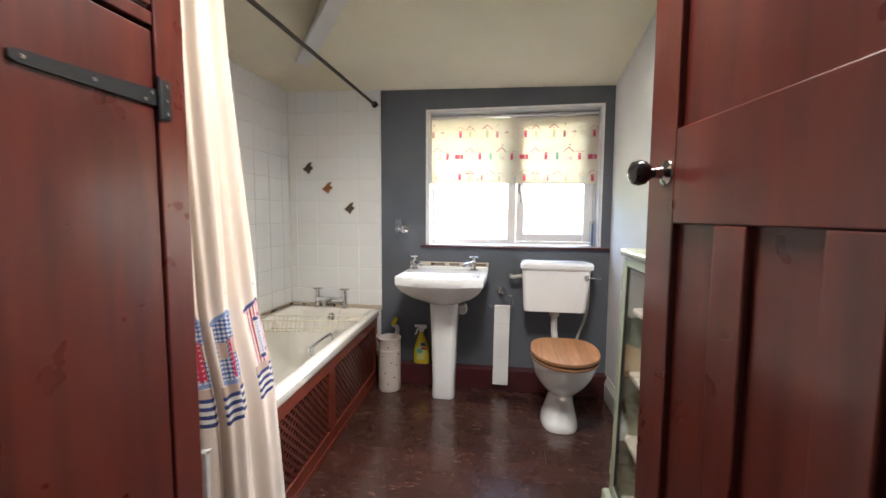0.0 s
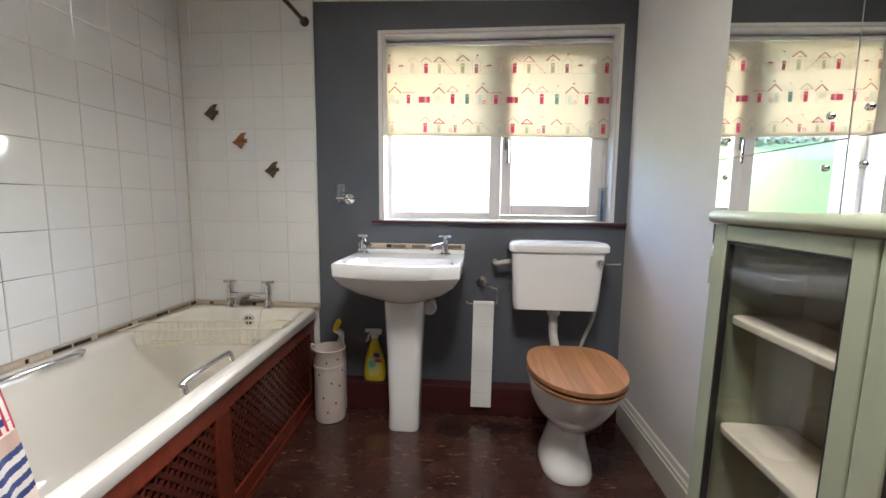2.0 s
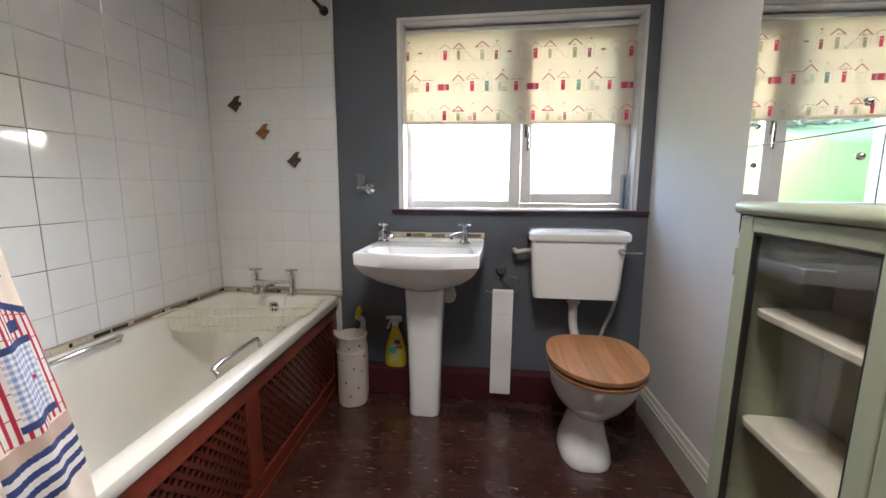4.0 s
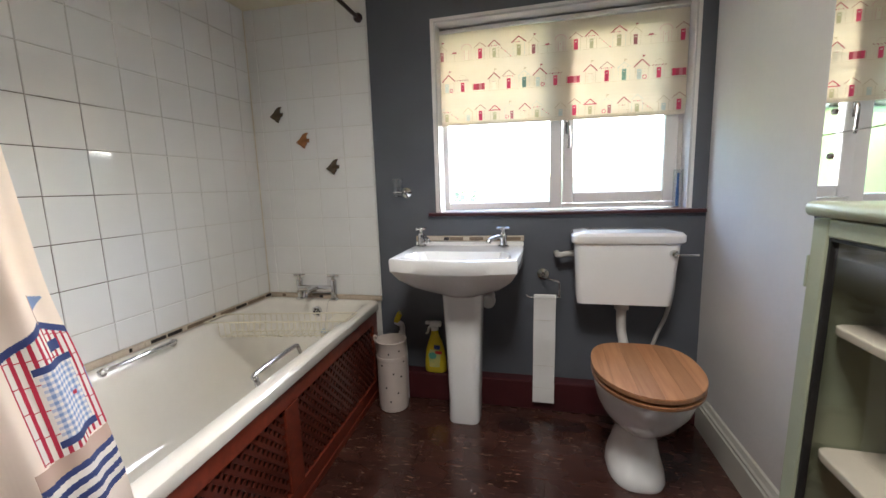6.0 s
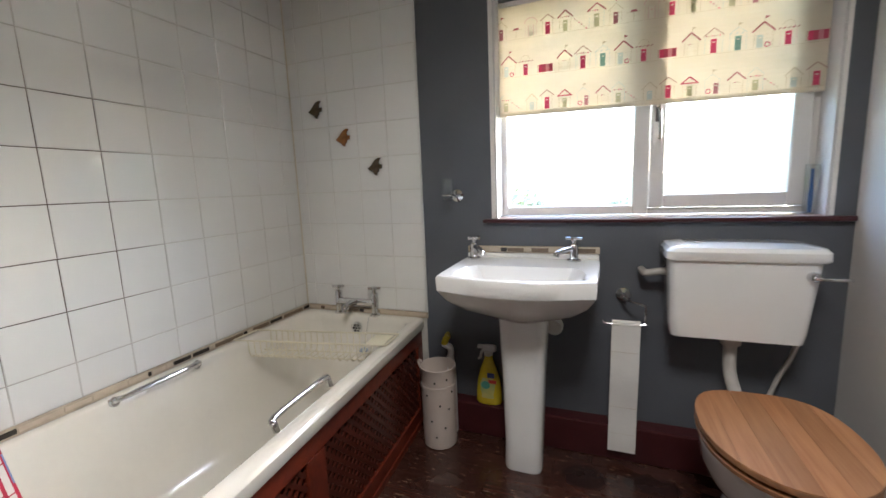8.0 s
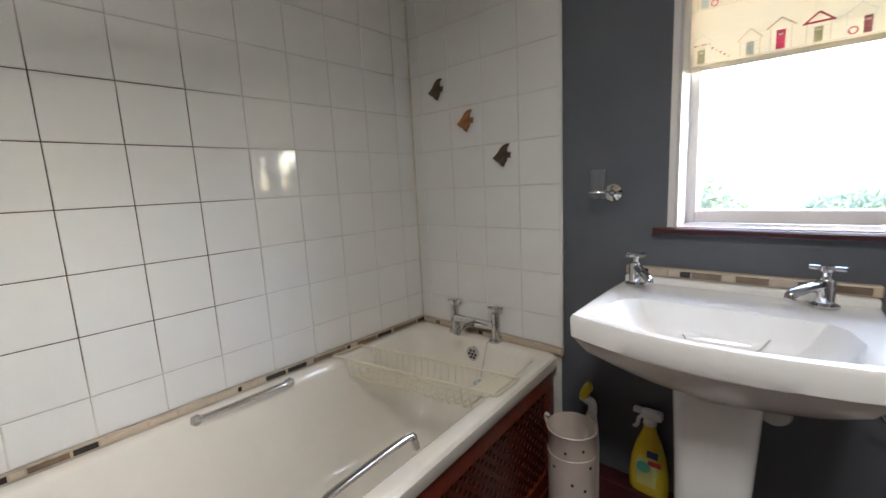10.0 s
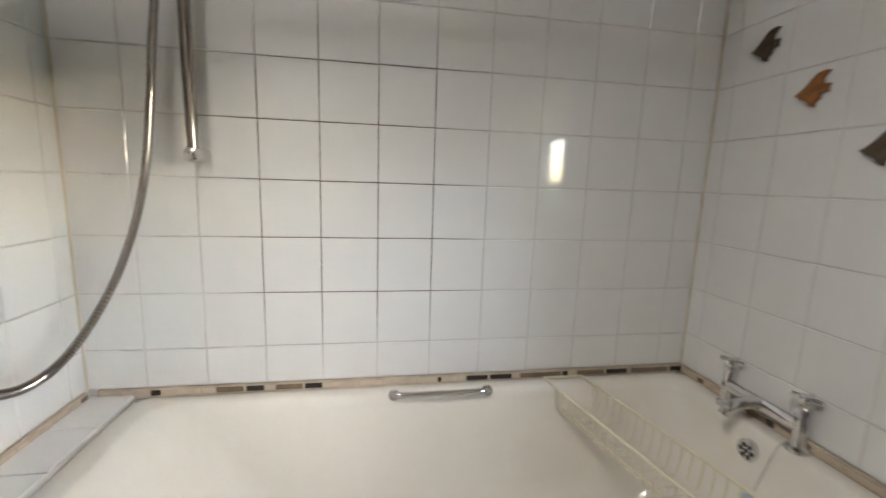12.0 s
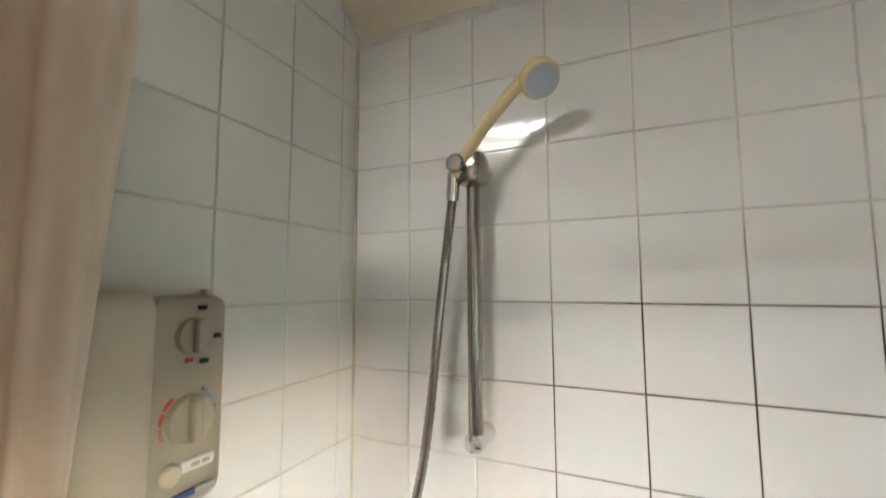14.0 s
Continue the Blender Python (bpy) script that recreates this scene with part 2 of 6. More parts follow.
M_WHITEP = cloth_mat("white_print", (0.74, 0.68, 0.62), 0.25)
M_PALE = cloth_mat("pale_blue_print", (0.44, 0.47, 0.58), 0.2)
M_TAN = cloth_mat("tan_print", (0.50, 0.36, 0.28), 0.25)
M_PLASTIC = mat("ivory_plastic", (0.53, 0.47, 0.37), 0.35, vary=0.05, scale=6)
M_PLASTIC2 = mat("beige_plastic", (0.38, 0.34, 0.26), 0.4, vary=0.05, scale=6)
M_HEAD = mat("yellowed_plastic", (0.66, 0.55, 0.30), 0.25, vary=0.08, scale=9)
M_SPRAYFACE = mat("grey_blue_plastic", (0.40, 0.46, 0.52), 0.4)
M_WHITEPL = mat("white_plastic", (0.72, 0.71, 0.69), 0.35)
M_YELLOW = mat("yellow_plastic", (0.72, 0.56, 0.03), 0.25, vary=0.1, coat=0.2)
M_LABELG = mat("green_label", (0.12, 0.42, 0.30), 0.4)
M_LABELR = mat("red_label", (0.55, 0.05, 0.03), 0.4)
M_LABELP = mat("pale_blue_label", (0.22, 0.34, 0.58), 0.4)
M_HOTPALE = mat("faded_red_label", (0.42, 0.18, 0.10), 0.4)
M_LABELB = mat("navy_label", (0.04, 0.07, 0.22), 0.4)
M_BIN = mat("off_white_enamel_tin", (0.58, 0.50, 0.44), 0.3, vary=0.1, scale=12)
# Near black: holes, joints, beads, and the shade painted behind the bath lattice.
M_DARK = mat("near_black", (0.015, 0.013, 0.012), 0.6)
M_PAPER = mat("toilet_paper", (0.74, 0.72, 0.69), 0.95, vary=0.04, scale=20, bump=0.2, bump_scale=200)
M_BLACKKNOB = mat("black_bakelite", (0.012, 0.011, 0.012), 0.12, vary=0.2, coat=0.4)
M_BRASS = mat("aged_brass", (0.36, 0.27, 0.13), 0.3, 1.0, vary=0.3, scale=40)
M_MOS_C = mat("cream_mosaic", (0.58, 0.48, 0.37), 0.25, vary=0.2, scale=25)
M_MOS_B = mat("brown_mosaic", (0.22, 0.16, 0.11), 0.2, vary=0.3, scale=25)
M_MOS_D = mat("black_mosaic", (0.035, 0.028, 0.025), 0.2, vary=0.3, scale=25)
M_SEAL = mat("cream_sealant", (0.66, 0.58, 0.46), 0.5, vary=0.2, scale=20)
M_CAULK = mat("stained_sealant", (0.52, 0.43, 0.32), 0.6, vary=0.4, scale=14)
M_FISHB = mat("brown_fish_glaze", (0.10, 0.07, 0.04), 0.25, vary=0.5, scale=60)
M_FISHO = mat("orange_fish_glaze", (0.34, 0.14, 0.04), 0.25, vary=0.5, scale=60)
M_WIRE = mat("cream_coated_wire", (0.70, 0.64, 0.48), 0.4)
M_RUST = mat("pipe_off_white", (0.55, 0.52, 0.48), 0.4, vary=0.2, scale=20)
# Grass and leaf colours are paled; outdoor haze is put into them.
M_GRASS = mat("hazy_grass", (0.27, 0.31, 0.10), 0.9, other=(0.19, 0.25, 0.07), scale=0.7, bump=0.6, bump_scale=30)
M_LEAF = mat("hazy_leaf", (0.46, 0.46, 0.31), 0.7, vary=0.4, scale=5)
M_RENDER = mat("outer_render", (0.5, 0.48, 0.45), 0.9)


# ---- mesh helpers ----
def part(name, bm, material, parent=None, label="", smooth=False, mats=None):
    """Links a bmesh as one mesh object, under a thing or under a part."""
    me = bpy.data.meshes.new(name)
    bm.normal_update()
    bm.to_mesh(me)
    bm.free()
    for m_ in (mats or [material]):
        me.materials.append(m_)
    if smooth:
        me.polygons.foreach_set("use_smooth", [True] * len(me.polygons))
        me.set_sharp_from_angle(angle=radians(38))
    ob = new(name, me)
    if parent is not None:
        ob.parent = parent
    if label:
        ob["label"] = label
    return ob


def thing(name, label, category, at=(0, 0, 0), group="", kind="", turn=0.0):
    ob = new(name)
    ob.empty_display_size = 0.05
    ob.matrix_basis = pose(*at, 0, 0, turn)
    return tagged(ob, label, category, group, kind)


def box(x0, x1, y0, y1, z0, z1, bevel=0.0, seg=2, bm=None):
    bm = bm or bmesh.new()
    r = bmesh.ops.create_cube(bm, size=1.0)
    for v in r["verts"]:
        v.co = Vector(((x0 + x1) / 2 + v.co.x * (x1 - x0), (y0 + y1) / 2 + v.co.y * (y1 - y0), (z0 + z1) / 2 + v.co.z * (z1 - z0)))
    if bevel:
        es = list({e for v in r["verts"] for e in v.link_edges})
        bmesh.ops.bevel(bm, geom=es, offset=bevel, segments=seg, affect="EDGES", profile=0.5)
    return bm


def rings(loops, close_start=True, close_end=True, bm=None, closed=False):
    """Skin over a row of point loops of equal length."""
    bm = bm or bmesh.new()
    vs = [[bm.verts.new(p) for p in lp] for lp in loops]
    k = len(vs[0])
    pairs = list(zip(vs, vs[1:])) + ([(vs[-1], vs[0])] if closed else [])
    for a, b in pairs:
        for i in range(k):
            bm.faces.new((a[i], a[(i + 1) % k], b[(i + 1) % k], b[i]))
    if close_start and not closed:
        bm.faces.new(vs[0][::-1])
    if close_end and not closed:
        bm.faces.new(vs[-1])
    bmesh.ops.recalc_face_normals(bm, faces=bm.faces)
    return bm


def lathe(profile, k=28, centre=(0, 0, 0), axis="Z", bm=None):
    """Turned shape from (radius, height) pairs."""
    loops = []
    for r, h in profile:
        lp = []
        for i in range(k):
            a = 2 * math.pi * i / k
            c, s = max(r, 1e-5) * math.cos(a), max(r, 1e-5) * math.sin(a)
            p = {"Z": (c, s, h), "Y": (c, h, s), "X": (h, c, s)}[axis]
            lp.append(Vector(p) + Vector(centre))
        loops.append(lp)
    return rings(loops, bm=bm)


def smooth_path(pts, steps=8):
    """Catmull-Rom through the points."""
    p = [Vector(q) for q in pts]
    p = [p[0] * 2 - p[1]] + p + [p[-1] * 2 - p[-2]]
    out = []
    for i in range(1, len(p) - 2):
        for s in range(steps):
            t = s / steps
            out.append(0.5 * ((2 * p[i]) + (p[i + 1] - p[i - 1]) * t + (2 * p[i - 1] - 5 * p[i] + 4 * p[i + 1] - p[i + 2]) * t * t
                              + (3 * p[i] - p[i - 1] - 3 * p[i + 1] + p[i + 2]) * t ** 3))
    out.append(p[-2])
    return out


def tube(pts, r, k=10, bm=None, ripple=0.0, flat=1.0):
    """Round bar along a row of points."""
    pts = [Vector(p) for p in pts]
    up = None
    loops = []
    for i, p in enumerate(pts):
        d = (pts[min(i + 1, len(pts) - 1)] - pts[max(i - 1, 0)]).normalized()
        if up is None:
            up = Vector((0, 0, 1)) if abs(d.z) < 0.9 else Vector((1, 0, 0))
        side = d.cross(up).normalized()
        up = side.cross(d).normalized()
        rr = r * (1 + (ripple if i % 2 else -ripple))
        loops.append([p + rr * (math.cos(2 * math.pi * j / k) * side + flat * math.sin(2 * math.pi * j / k) * up) for j in range(k)])
    return rings(loops, bm=bm)


def prism(outline, h0, h1, axis="Z", bm=None, bevel=0.0):
    """Straight extrusion of a flat outline."""
    def put(a, b, h):
        return {"Z": (a, b, h), "Y": (a, h, b), "X": (h, a, b)}[axis]
    b2 = bmesh.new()
    rings([[put(a, b, h0) for a, b in outline], [put(a, b, h1) for a, b in outline]], bm=b2)
    if bevel:
        bmesh.ops.bevel(b2, geom=list(b2.edges), offset=bevel, segments=2, affect="EDGES", profile=0.5)
    if bm is None:
        return b2
    me = bpy.data.meshes.new("tmp")
    b2.to_mesh(me)
    b2.free()
    bm.from_mesh(me)
    bpy.data.meshes.remove(me)
    return bm


def structure(name, bm, material, label, category):
    return tagged(part(name, bm, material), label, category, kind="structure")


# ---- the room ----
BACK, LEFT, END = 2.74, -1.48, 0.972


def right_x(y):
    return 0.69 + 0.025 * (BACK - y)


def ceil_z(x, y):
    return 1.943 + (0.69 - x) * 0.024 + 0.2 * (BACK - y)


WX0, WX1, WZ0, WZ1 = -0.476, 0.621, 0.952, 1.829
wall_back = structure("wall_back", box(-1.78, WX0, BACK, BACK + 0.28, -0.05, 2.9), M_GREY, "slate grey painted plaster wall around the window", "wall")
for nm, b in (("wall_back_side", box(WX1, 1.1, BACK, BACK + 0.28, -0.05, 2.9)), ("wall_back_below", box(WX0, WX1, BACK, BACK + 0.28, -0.05, WZ0 - 0.006)),
              ("wall_back_above", box(WX0, WX1, BACK, BACK + 0.28, WZ1, 2.9))):
    structure(nm, b, M_GREY, "slate grey painted plaster wall around the window", "wall")
bm = box(WX0, WX0 + 0.008, BACK + 0.001, BACK + 0.11, WZ0, WZ1)
box(WX1 - 0.008, WX1, BACK + 0.001, BACK + 0.11, WZ0, WZ1, bm=bm)
box(WX0 + 0.008, WX1 - 0.008, BACK + 0.001, BACK + 0.11, WZ1 - 0.008, WZ1, bm=bm)
M_REVEAL = mat("dull_white_reveal_paint", (0.60, 0.58, 0.57), 0.6, vary=0.1, scale=7, bump=0.1)
structure("window_reveal", bm, M_REVEAL, "white painted plaster window reveal", "window reveal")
for nm, b in (("reveal_edge", box(WX0 - 0.016, WX0, BACK - 0.002, BACK + 0.006, WZ0, WZ1 + 0.012)), ("reveal_edge", box(WX1, WX1 + 0.012, BACK - 0.002, BACK + 0.006, WZ0, WZ1 + 0.012)),
              ("reveal_edge", box(WX0, WX1, BACK - 0.002, BACK + 0.006, WZ1, WZ1 + 0.012))):
    structure(nm, b, M_FRAME, "white painted edge of the window recess", "trim")

wall_left = structure("wall_left", box(LEFT - 0.25, LEFT - 0.0028, 0.2, BACK, -0.05, 2.9), M_GROUT, "white glazed tiled wall along the bath", "wall")
wall_back_tiled = structure("wall_back_tiled", box(LEFT - 0.0028, -0.811, BACK - 0.005, BACK - 0.001, 0.0, 2.02), M_GROUT, "white glazed tiled wall behind the bath taps", "wall")
wall_end = structure("wall_end", box(LEFT - 0.0028, -0.735, END - 0.06, END - 0.0028, 0.0, 2.75), M_GROUT, "white glazed tiled wall at the shower end", "wall")
wall_right = structure("wall_right", prism([(right_x(BACK), BACK), (right_x(0.14), 0.14), (1.1, 0.14), (1.1, BACK)], -0.05, 2.9), M_WALL,
                       "white painted plaster side wall", "wall")
structure("wall_door", box(0.50, 0.80, 0.14, 0.24, -0.05, 2.9), M_WALL, "white painted wall beside the doorway", "wall")
structure("wall_door_side", box(-1.6, -0.76, 0.14, 0.24, -0.05, 2.9), M_WALL, "white painted wall beside the doorway", "wall")
structure("wall_door_head", box(-0.76, 0.50, 0.14, 0.24, 2.02, 2.9), M_WALL, "white painted wall over the doorway", "wall")
# The landing is never in view; plain boxes added to keep it closed and dim.
structure("wall_hall_side", box(-1.7, -1.6, -1.5, 0.36, -0.05, 2.9), M_WALL, "unseen white wall added to close off the landing", "wall")
structure("wall_hall_far", box(-1.7, 1.2, -1.6, -1.5, -0.05, 2.9), M_WALL, "unseen white wall added to close off the landing", "wall")
structure("wall_hall_end", box(1.1, 1.2, -1.5, 0.36, -0.05, 2.9), M_WALL, "unseen white wall added to close off the landing", "wall")


def slab(outline, zf, thick=0.06):
    return rings([[(x, y, zf(x, y)) for x, y in outline], [(x, y, zf(x, y) + thick) for x, y in outline]])


SX0, SX1, SY0, SY1 = -0.22, 0.22, 0.76, 1.36
bm = bmesh.new()
HIP = [(-1.50, 2.745), (-1.20, 2.42), (-0.55, 1.70)]
for outline in (HIP + [(SX0, 1.70), (SX0, 2.745)], [(-0.55, 1.70), (-0.55, 0.3), (SX0, 0.3), (SX0, 1.70)], [(SX0, 2.745), (SX0, SY1), (SX1, SY1), (SX1, 2.745)],
                [(SX0, SY0), (SX0, 0.3), (SX1, 0.3), (SX1, SY0)], [(SX1, 2.745), (SX1, 0.3), (1.1, 0.3), (1.1, 2.745)]):
    b2 = slab(outline, ceil_z)
    me = bpy.data.meshes.new("tmp")
    b2.to_mesh(me)
    b2.free()
    bm.from_mesh(me)
    bpy.data.meshes.remove(me)
structure("ceiling", bm, M_CEIL, "cream painted sloping attic ceiling", "ceiling")
# the raised recess of the ceiling over the bath
loops = []
for i in range(13):
    y = 0.93 + i * (BACK - 0.93 + 0.02) / 12
    m_ = max(0.16, 1.15 - 0.62 * (y - 0.93))
    row = [(LEFT - 0.05 + j * 0.12, y, 2.0 + m_ * max(0, j * 0.12 - 0.05)) for j in range(10)]
    loops.append(row + [(p[0], p[1], p[2] + 0.05) for p in row[::-1]])
structure("ceiling_recess", rings(loops), M_CEIL, "cream painted raised ceiling slope over the bath", "ceiling")
bm = bmesh.new()
for (ax, ay), (bx, by) in zip(HIP[1:] + [(-0.55, 0.93)], HIP[2:] + [(-0.55, 0.93)]):
    if (ax, ay) != (bx, by):
        lo0, lo1 = ceil_z(ax, ay), ceil_z(bx, by)
        dx, dy = by - ay, -(bx - ax)
        s = 0.03 / math.hypot(dx, dy)
        rings([[(ax, ay, lo0 + 0.005), (ax - dx * s, ay - dy * s, lo0 + 0.005), (ax - dx * s, ay - dy * s, lo0 + 0.9), (ax, ay, lo0 + 0.9)],
               [(bx, by, lo1 + 0.005), (bx - dx * s, by - dy * s, lo1 + 0.005), (bx - dx * s, by - dy * s, lo1 + 0.9), (bx, by, lo1 + 0.9)]], bm=bm)
structure("ceiling_cheek", bm, M_CEIL, "cream painted upright side of the ceiling recess", "ceiling")
a, b = Vector((-1.18, 2.40, ceil_z(-1.18, 2.40) - 0.012)), Vector((-0.56, 1.712, ceil_z(-0.56, 1.712) - 0.012))
side = Vector((0.7, 0.72, 0)).normalized() * 0.042
structure("ceiling_beam", rings([[p - side, p + side, p + side + Vector((0, 0, 0.03)), p - side + Vector((0, 0, 0.03))] for p in (a, b)]), M_WALL,
          "white painted beam edge along the ceiling", "trim")
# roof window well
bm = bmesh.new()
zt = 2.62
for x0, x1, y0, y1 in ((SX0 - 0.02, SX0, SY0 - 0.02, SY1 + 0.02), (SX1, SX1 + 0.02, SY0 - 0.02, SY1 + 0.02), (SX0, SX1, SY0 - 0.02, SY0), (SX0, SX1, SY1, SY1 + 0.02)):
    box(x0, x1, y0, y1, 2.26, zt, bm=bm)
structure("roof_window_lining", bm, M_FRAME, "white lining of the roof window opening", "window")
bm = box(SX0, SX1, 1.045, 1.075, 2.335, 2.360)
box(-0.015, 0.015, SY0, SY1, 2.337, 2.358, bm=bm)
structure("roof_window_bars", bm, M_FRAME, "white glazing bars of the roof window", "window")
structure("ceiling_hall", box(-1.7, 1.2, -1.6, 0.30, 2.55, 2.62), M_CEIL, "unseen cream ceiling added to close off the landing", "ceiling")
# Unseen slab added to block the sky, left open over the roof window.
bm = box(-1.8, SX0 - 0.02, 0.2, 3.1, 2.92, 2.98)
box(SX1 + 0.02, 1.2, 0.2, 3.1, 2.92, 2.98, bm=bm)
box(SX0 - 0.02, SX1 + 0.02, 0.2, SY0 - 0.02, 2.92, 2.98, bm=bm)
box(SX0 - 0.02, SX1 + 0.02, SY1 + 0.02, 3.1, 2.92, 2.98, bm=bm)
structure("roof", bm, M_RENDER, "unseen slab added above the ceiling to keep out the sky", "roof")

# ---- skirting ----
structure("skirting_back", box(-0.80, right_x(BACK) - 0.002, 2.668, BACK, 0, 0.143, 0.006), M_MAROON, "maroon gloss painted boxed skirting under the window", "skirting")
prof = [(0, 0), (-0.020, 0), (-0.020, 0.105), (-0.016, 0.112), (-0.016, 0.120), (-0.011, 0.128), (-0.006, 0.145), (0, 0.150)]
structure("skirting_right", rings([[(right_x(y) + px, y, pz) for px, pz in prof] for y in (2.667, 0.25)]), M_SKIRT, "stone white moulded skirting board", "skirting")

# ---- window ----
window = thing("window_1", "white painted two-light casement window with clear glass", "window", kind="structure")
FY0, FY1 = BACK + 0.105, BACK + 0.165
frame_parts = [(WX0 + 0.002, -0.444, WZ0 + 0.004, WZ1 - 0.008), (0.048, 0.104, WZ0 + 0.004, WZ1 - 0.008), (0.594, WX1 - 0.002, WZ0 + 0.004, WZ1 - 0.008)]
for x0, x1, z0, z1 in frame_parts:
    part("window_frame", box(x0, x1, FY0, FY1, z0, z1, 0.005), M_FRAME, window)
for x0, x1, z0, z1 in ((-0.444, 0.048, WZ0 + 0.004, 0.991), (0.104, 0.594, WZ0 + 0.004, 0.978), (-0.444, 0.048, 1.79, WZ1 - 0.008), (0.104, 0.594, 1.79, WZ1 - 0.008)):
    part("window_frame", box(x0, x1, FY0 + 0.001, FY1 - 0.001, z0, z1, 0.004), M_FRAME, window)
sash = part("casement_sash", box(0.106, 0.156, FY0 - 0.014, FY0 + 0.03, 0.980, 1.788, 0.006), M_FRAME, window, "opening casement sash")
for x0, x1, z0, z1 in ((0.538, 0.592, 0.980, 1.788), (0.156, 0.538, 0.980, 1.030), (0.156, 0.538, 1.745, 1.788)):
    part("sash_rail", box(x0, x1, FY0 - 0.013, FY0 + 0.029, z0, z1, 0.006), M_FRAME, sash)
for x0, x1, z0, z1, y in ((-0.444, 0.048, 0.991, 1.79, FY0 + 0.03), (0.156, 0.538, 1.030, 1.745, FY0 + 0.012)):
    pane = part("pane", box(x0, x1, y, y + 0.004, z0, z1), M_GLASS, window, "clear glass pane")
    pane.visible_shadow = False
bm = box(0.118, 0.134, FY0 - 0.024, FY0 - 0.014, 1.30, 1.37, 0.003)
tube(smooth_path([(0.126, FY0 - 0.03, 1.35), (0.132, FY0 - 0.045, 1.33), (0.134, FY0 - 0.045, 1.25), (0.132, FY0 - 0.04, 1.235)], 5), 0.006, bm=bm)
part("window_handle", bm, M_STEEL, window, "grey metal casement handle", True)
structure("window_sill", box(-0.527, right_x(BACK) - 0.003, BACK - 0.024, BACK + 0.0, 0.934, WZ0 - 0.001, 0.005), M_MAROON, "thin maroon painted window sill nosing", "window sill")
structure("window_board", box(WX0, WX1, BACK + 0.0005, BACK + 0.12, 0.936, WZ0 + 0.001), mat("pinkish_sill_tile", (0.60, 0.50, 0.48), 0.25, vary=0.15, scale=12), "pale glossy inner window board", "window sill")

# ---- floor ----
floor = structure("floor", box(-1.7, 1.1, -1.5, BACK, -0.06, -0.019), M_DARK, "dark stained bare floorboards with worn scuffs", "floor")

# ---- outdoors ----
def ease(v):
    v = min(1.0, max(0.0, v))
    return v * v * (3 - 2 * v)


xs = [-140, -90, -60, -40, -28] + [-20 + 0.8 * j for j in range(36)] + [14, 24, 45, 80, 140]
ys = [3.2 + 0.5 * i for i in range(26)] + [17, 20, 26, 34, 46, 62, 84, 115, 160, 220, 290]
bm = bmesh.new()
vs = []
for y in ys:
    h = -2.8 + 3.6 * (1 - math.exp(-max(0, y - 6) / 14.0)) + (0.02 * (y - 60) if y > 60 else 0)
    bank = 4.3 * ease((y - 4.2) / 2.6) * (1 - ease((y - 12) / 40))
    vs.append([bm.verts.new((x, y, h + bank * max(ease((-1.0 - x) / 2.0), 0.8 * ease((x - 3.6) / 2.0) * (1 - ease((y - 8.5) / 3.5))) + (0.12 if abs(x) < 30 else 0.5) * noise.noise(Vector((x * 0.6, y * 0.5, 0))))) for x in xs])
for a, b in zip(vs, vs[1:]):
    for i in range(len(xs) - 1):
        bm.faces.new((a[i], a[i + 1], b[i + 1], b[i]))
tagged(part("ground", bm, M_GRASS, smooth=True), "green grassy bank rising outside the window", "ground", kind="structure")


def bush(x, y, z, r, seed):
    rnd = random.Random(seed)
    b = thing("bush", "leafy green garden bush outside the window", "bush", (x, y, z), "bushes outside the window")
    bm = bmesh.new()
    for i in range(7):
        a = rnd.uniform(0, 6.28)
        tube([(0, 0, -r), (0.2 * r * math.cos(a), 0.2 * r * math.sin(a), -0.3 * r), (0.7 * r * math.cos(a), 0.7 * r * math.sin(a), r * rnd.uniform(0.1, 0.7))], 0.03, 5, bm)
    part("stems", bm, mat("bark", (0.10, 0.07, 0.05), 0.9), b)
    verts, faces = [], []
    for i in range(9000):
        d = Vector((rnd.gauss(0, 1), rnd.gauss(0, 1), rnd.gauss(0, 1))).normalized() * r * rnd.uniform(0.45, 1.05)
        d.z *= 0.85
        u = Vector((rnd.gauss(0, 1), rnd.gauss(0, 1), rnd.gauss(0, 1))).normalized()
        w = u.orthogonal().normalized()
        s = rnd.uniform(0.04, 0.09)
        k = len(verts)
        verts += [d - u * s, d + w * s * 0.5, d + u * s, d - w * s * 0.5]
        faces.append((k, k + 1, k + 2, k + 3))
    me = bpy.data.meshes.new("foliage")
    me.from_pydata(verts, [], faces)
    me.materials.append(M_LEAF)
    ob = new("foliage", me)
    ob.parent = b
    return b


for i, (x, y, z, r) in enumerate(((-2.2, 9.8, -0.45, 1.7), (0.6, 12.5, -0.7, 1.5), (-3.6, 9.0, 2.2, 0.7), (-4.8, 9.8, 2.2, 0.8), (-6.0, 10.6, 2.4, 0.9), (5.6, 7.0, 1.2, 0.8), (6.9, 7.6, 1.2, 0.9), (8.2, 8.2, 1.4, 1.0))):
    bush(x, y, z, r, i)

# ---- cupboard by the door ----
cup = thing("built_in_cupboard", "dark red gloss painted built-in cupboard with strap hinges", "cupboard")
CX = -0.70
part("post", box(CX - 0.055, CX + 0.004, 0.848, 0.930, 0, 2.6, 0.004), M_RED, cup)
part("post", box(CX - 0.055, CX + 0.004, 0.245, 0.285, 0, 2.6, 0.004), M_RED, cup)
part("rail", box(CX - 0.05, CX, 0.285, 0.848, 1.560, 1.590, 0.003), M_RED, cup)
part("rail", box(CX - 0.05, CX - 0.001, 0.285, 0.848, 0.0, 0.08, 0.003), M_RED, cup)
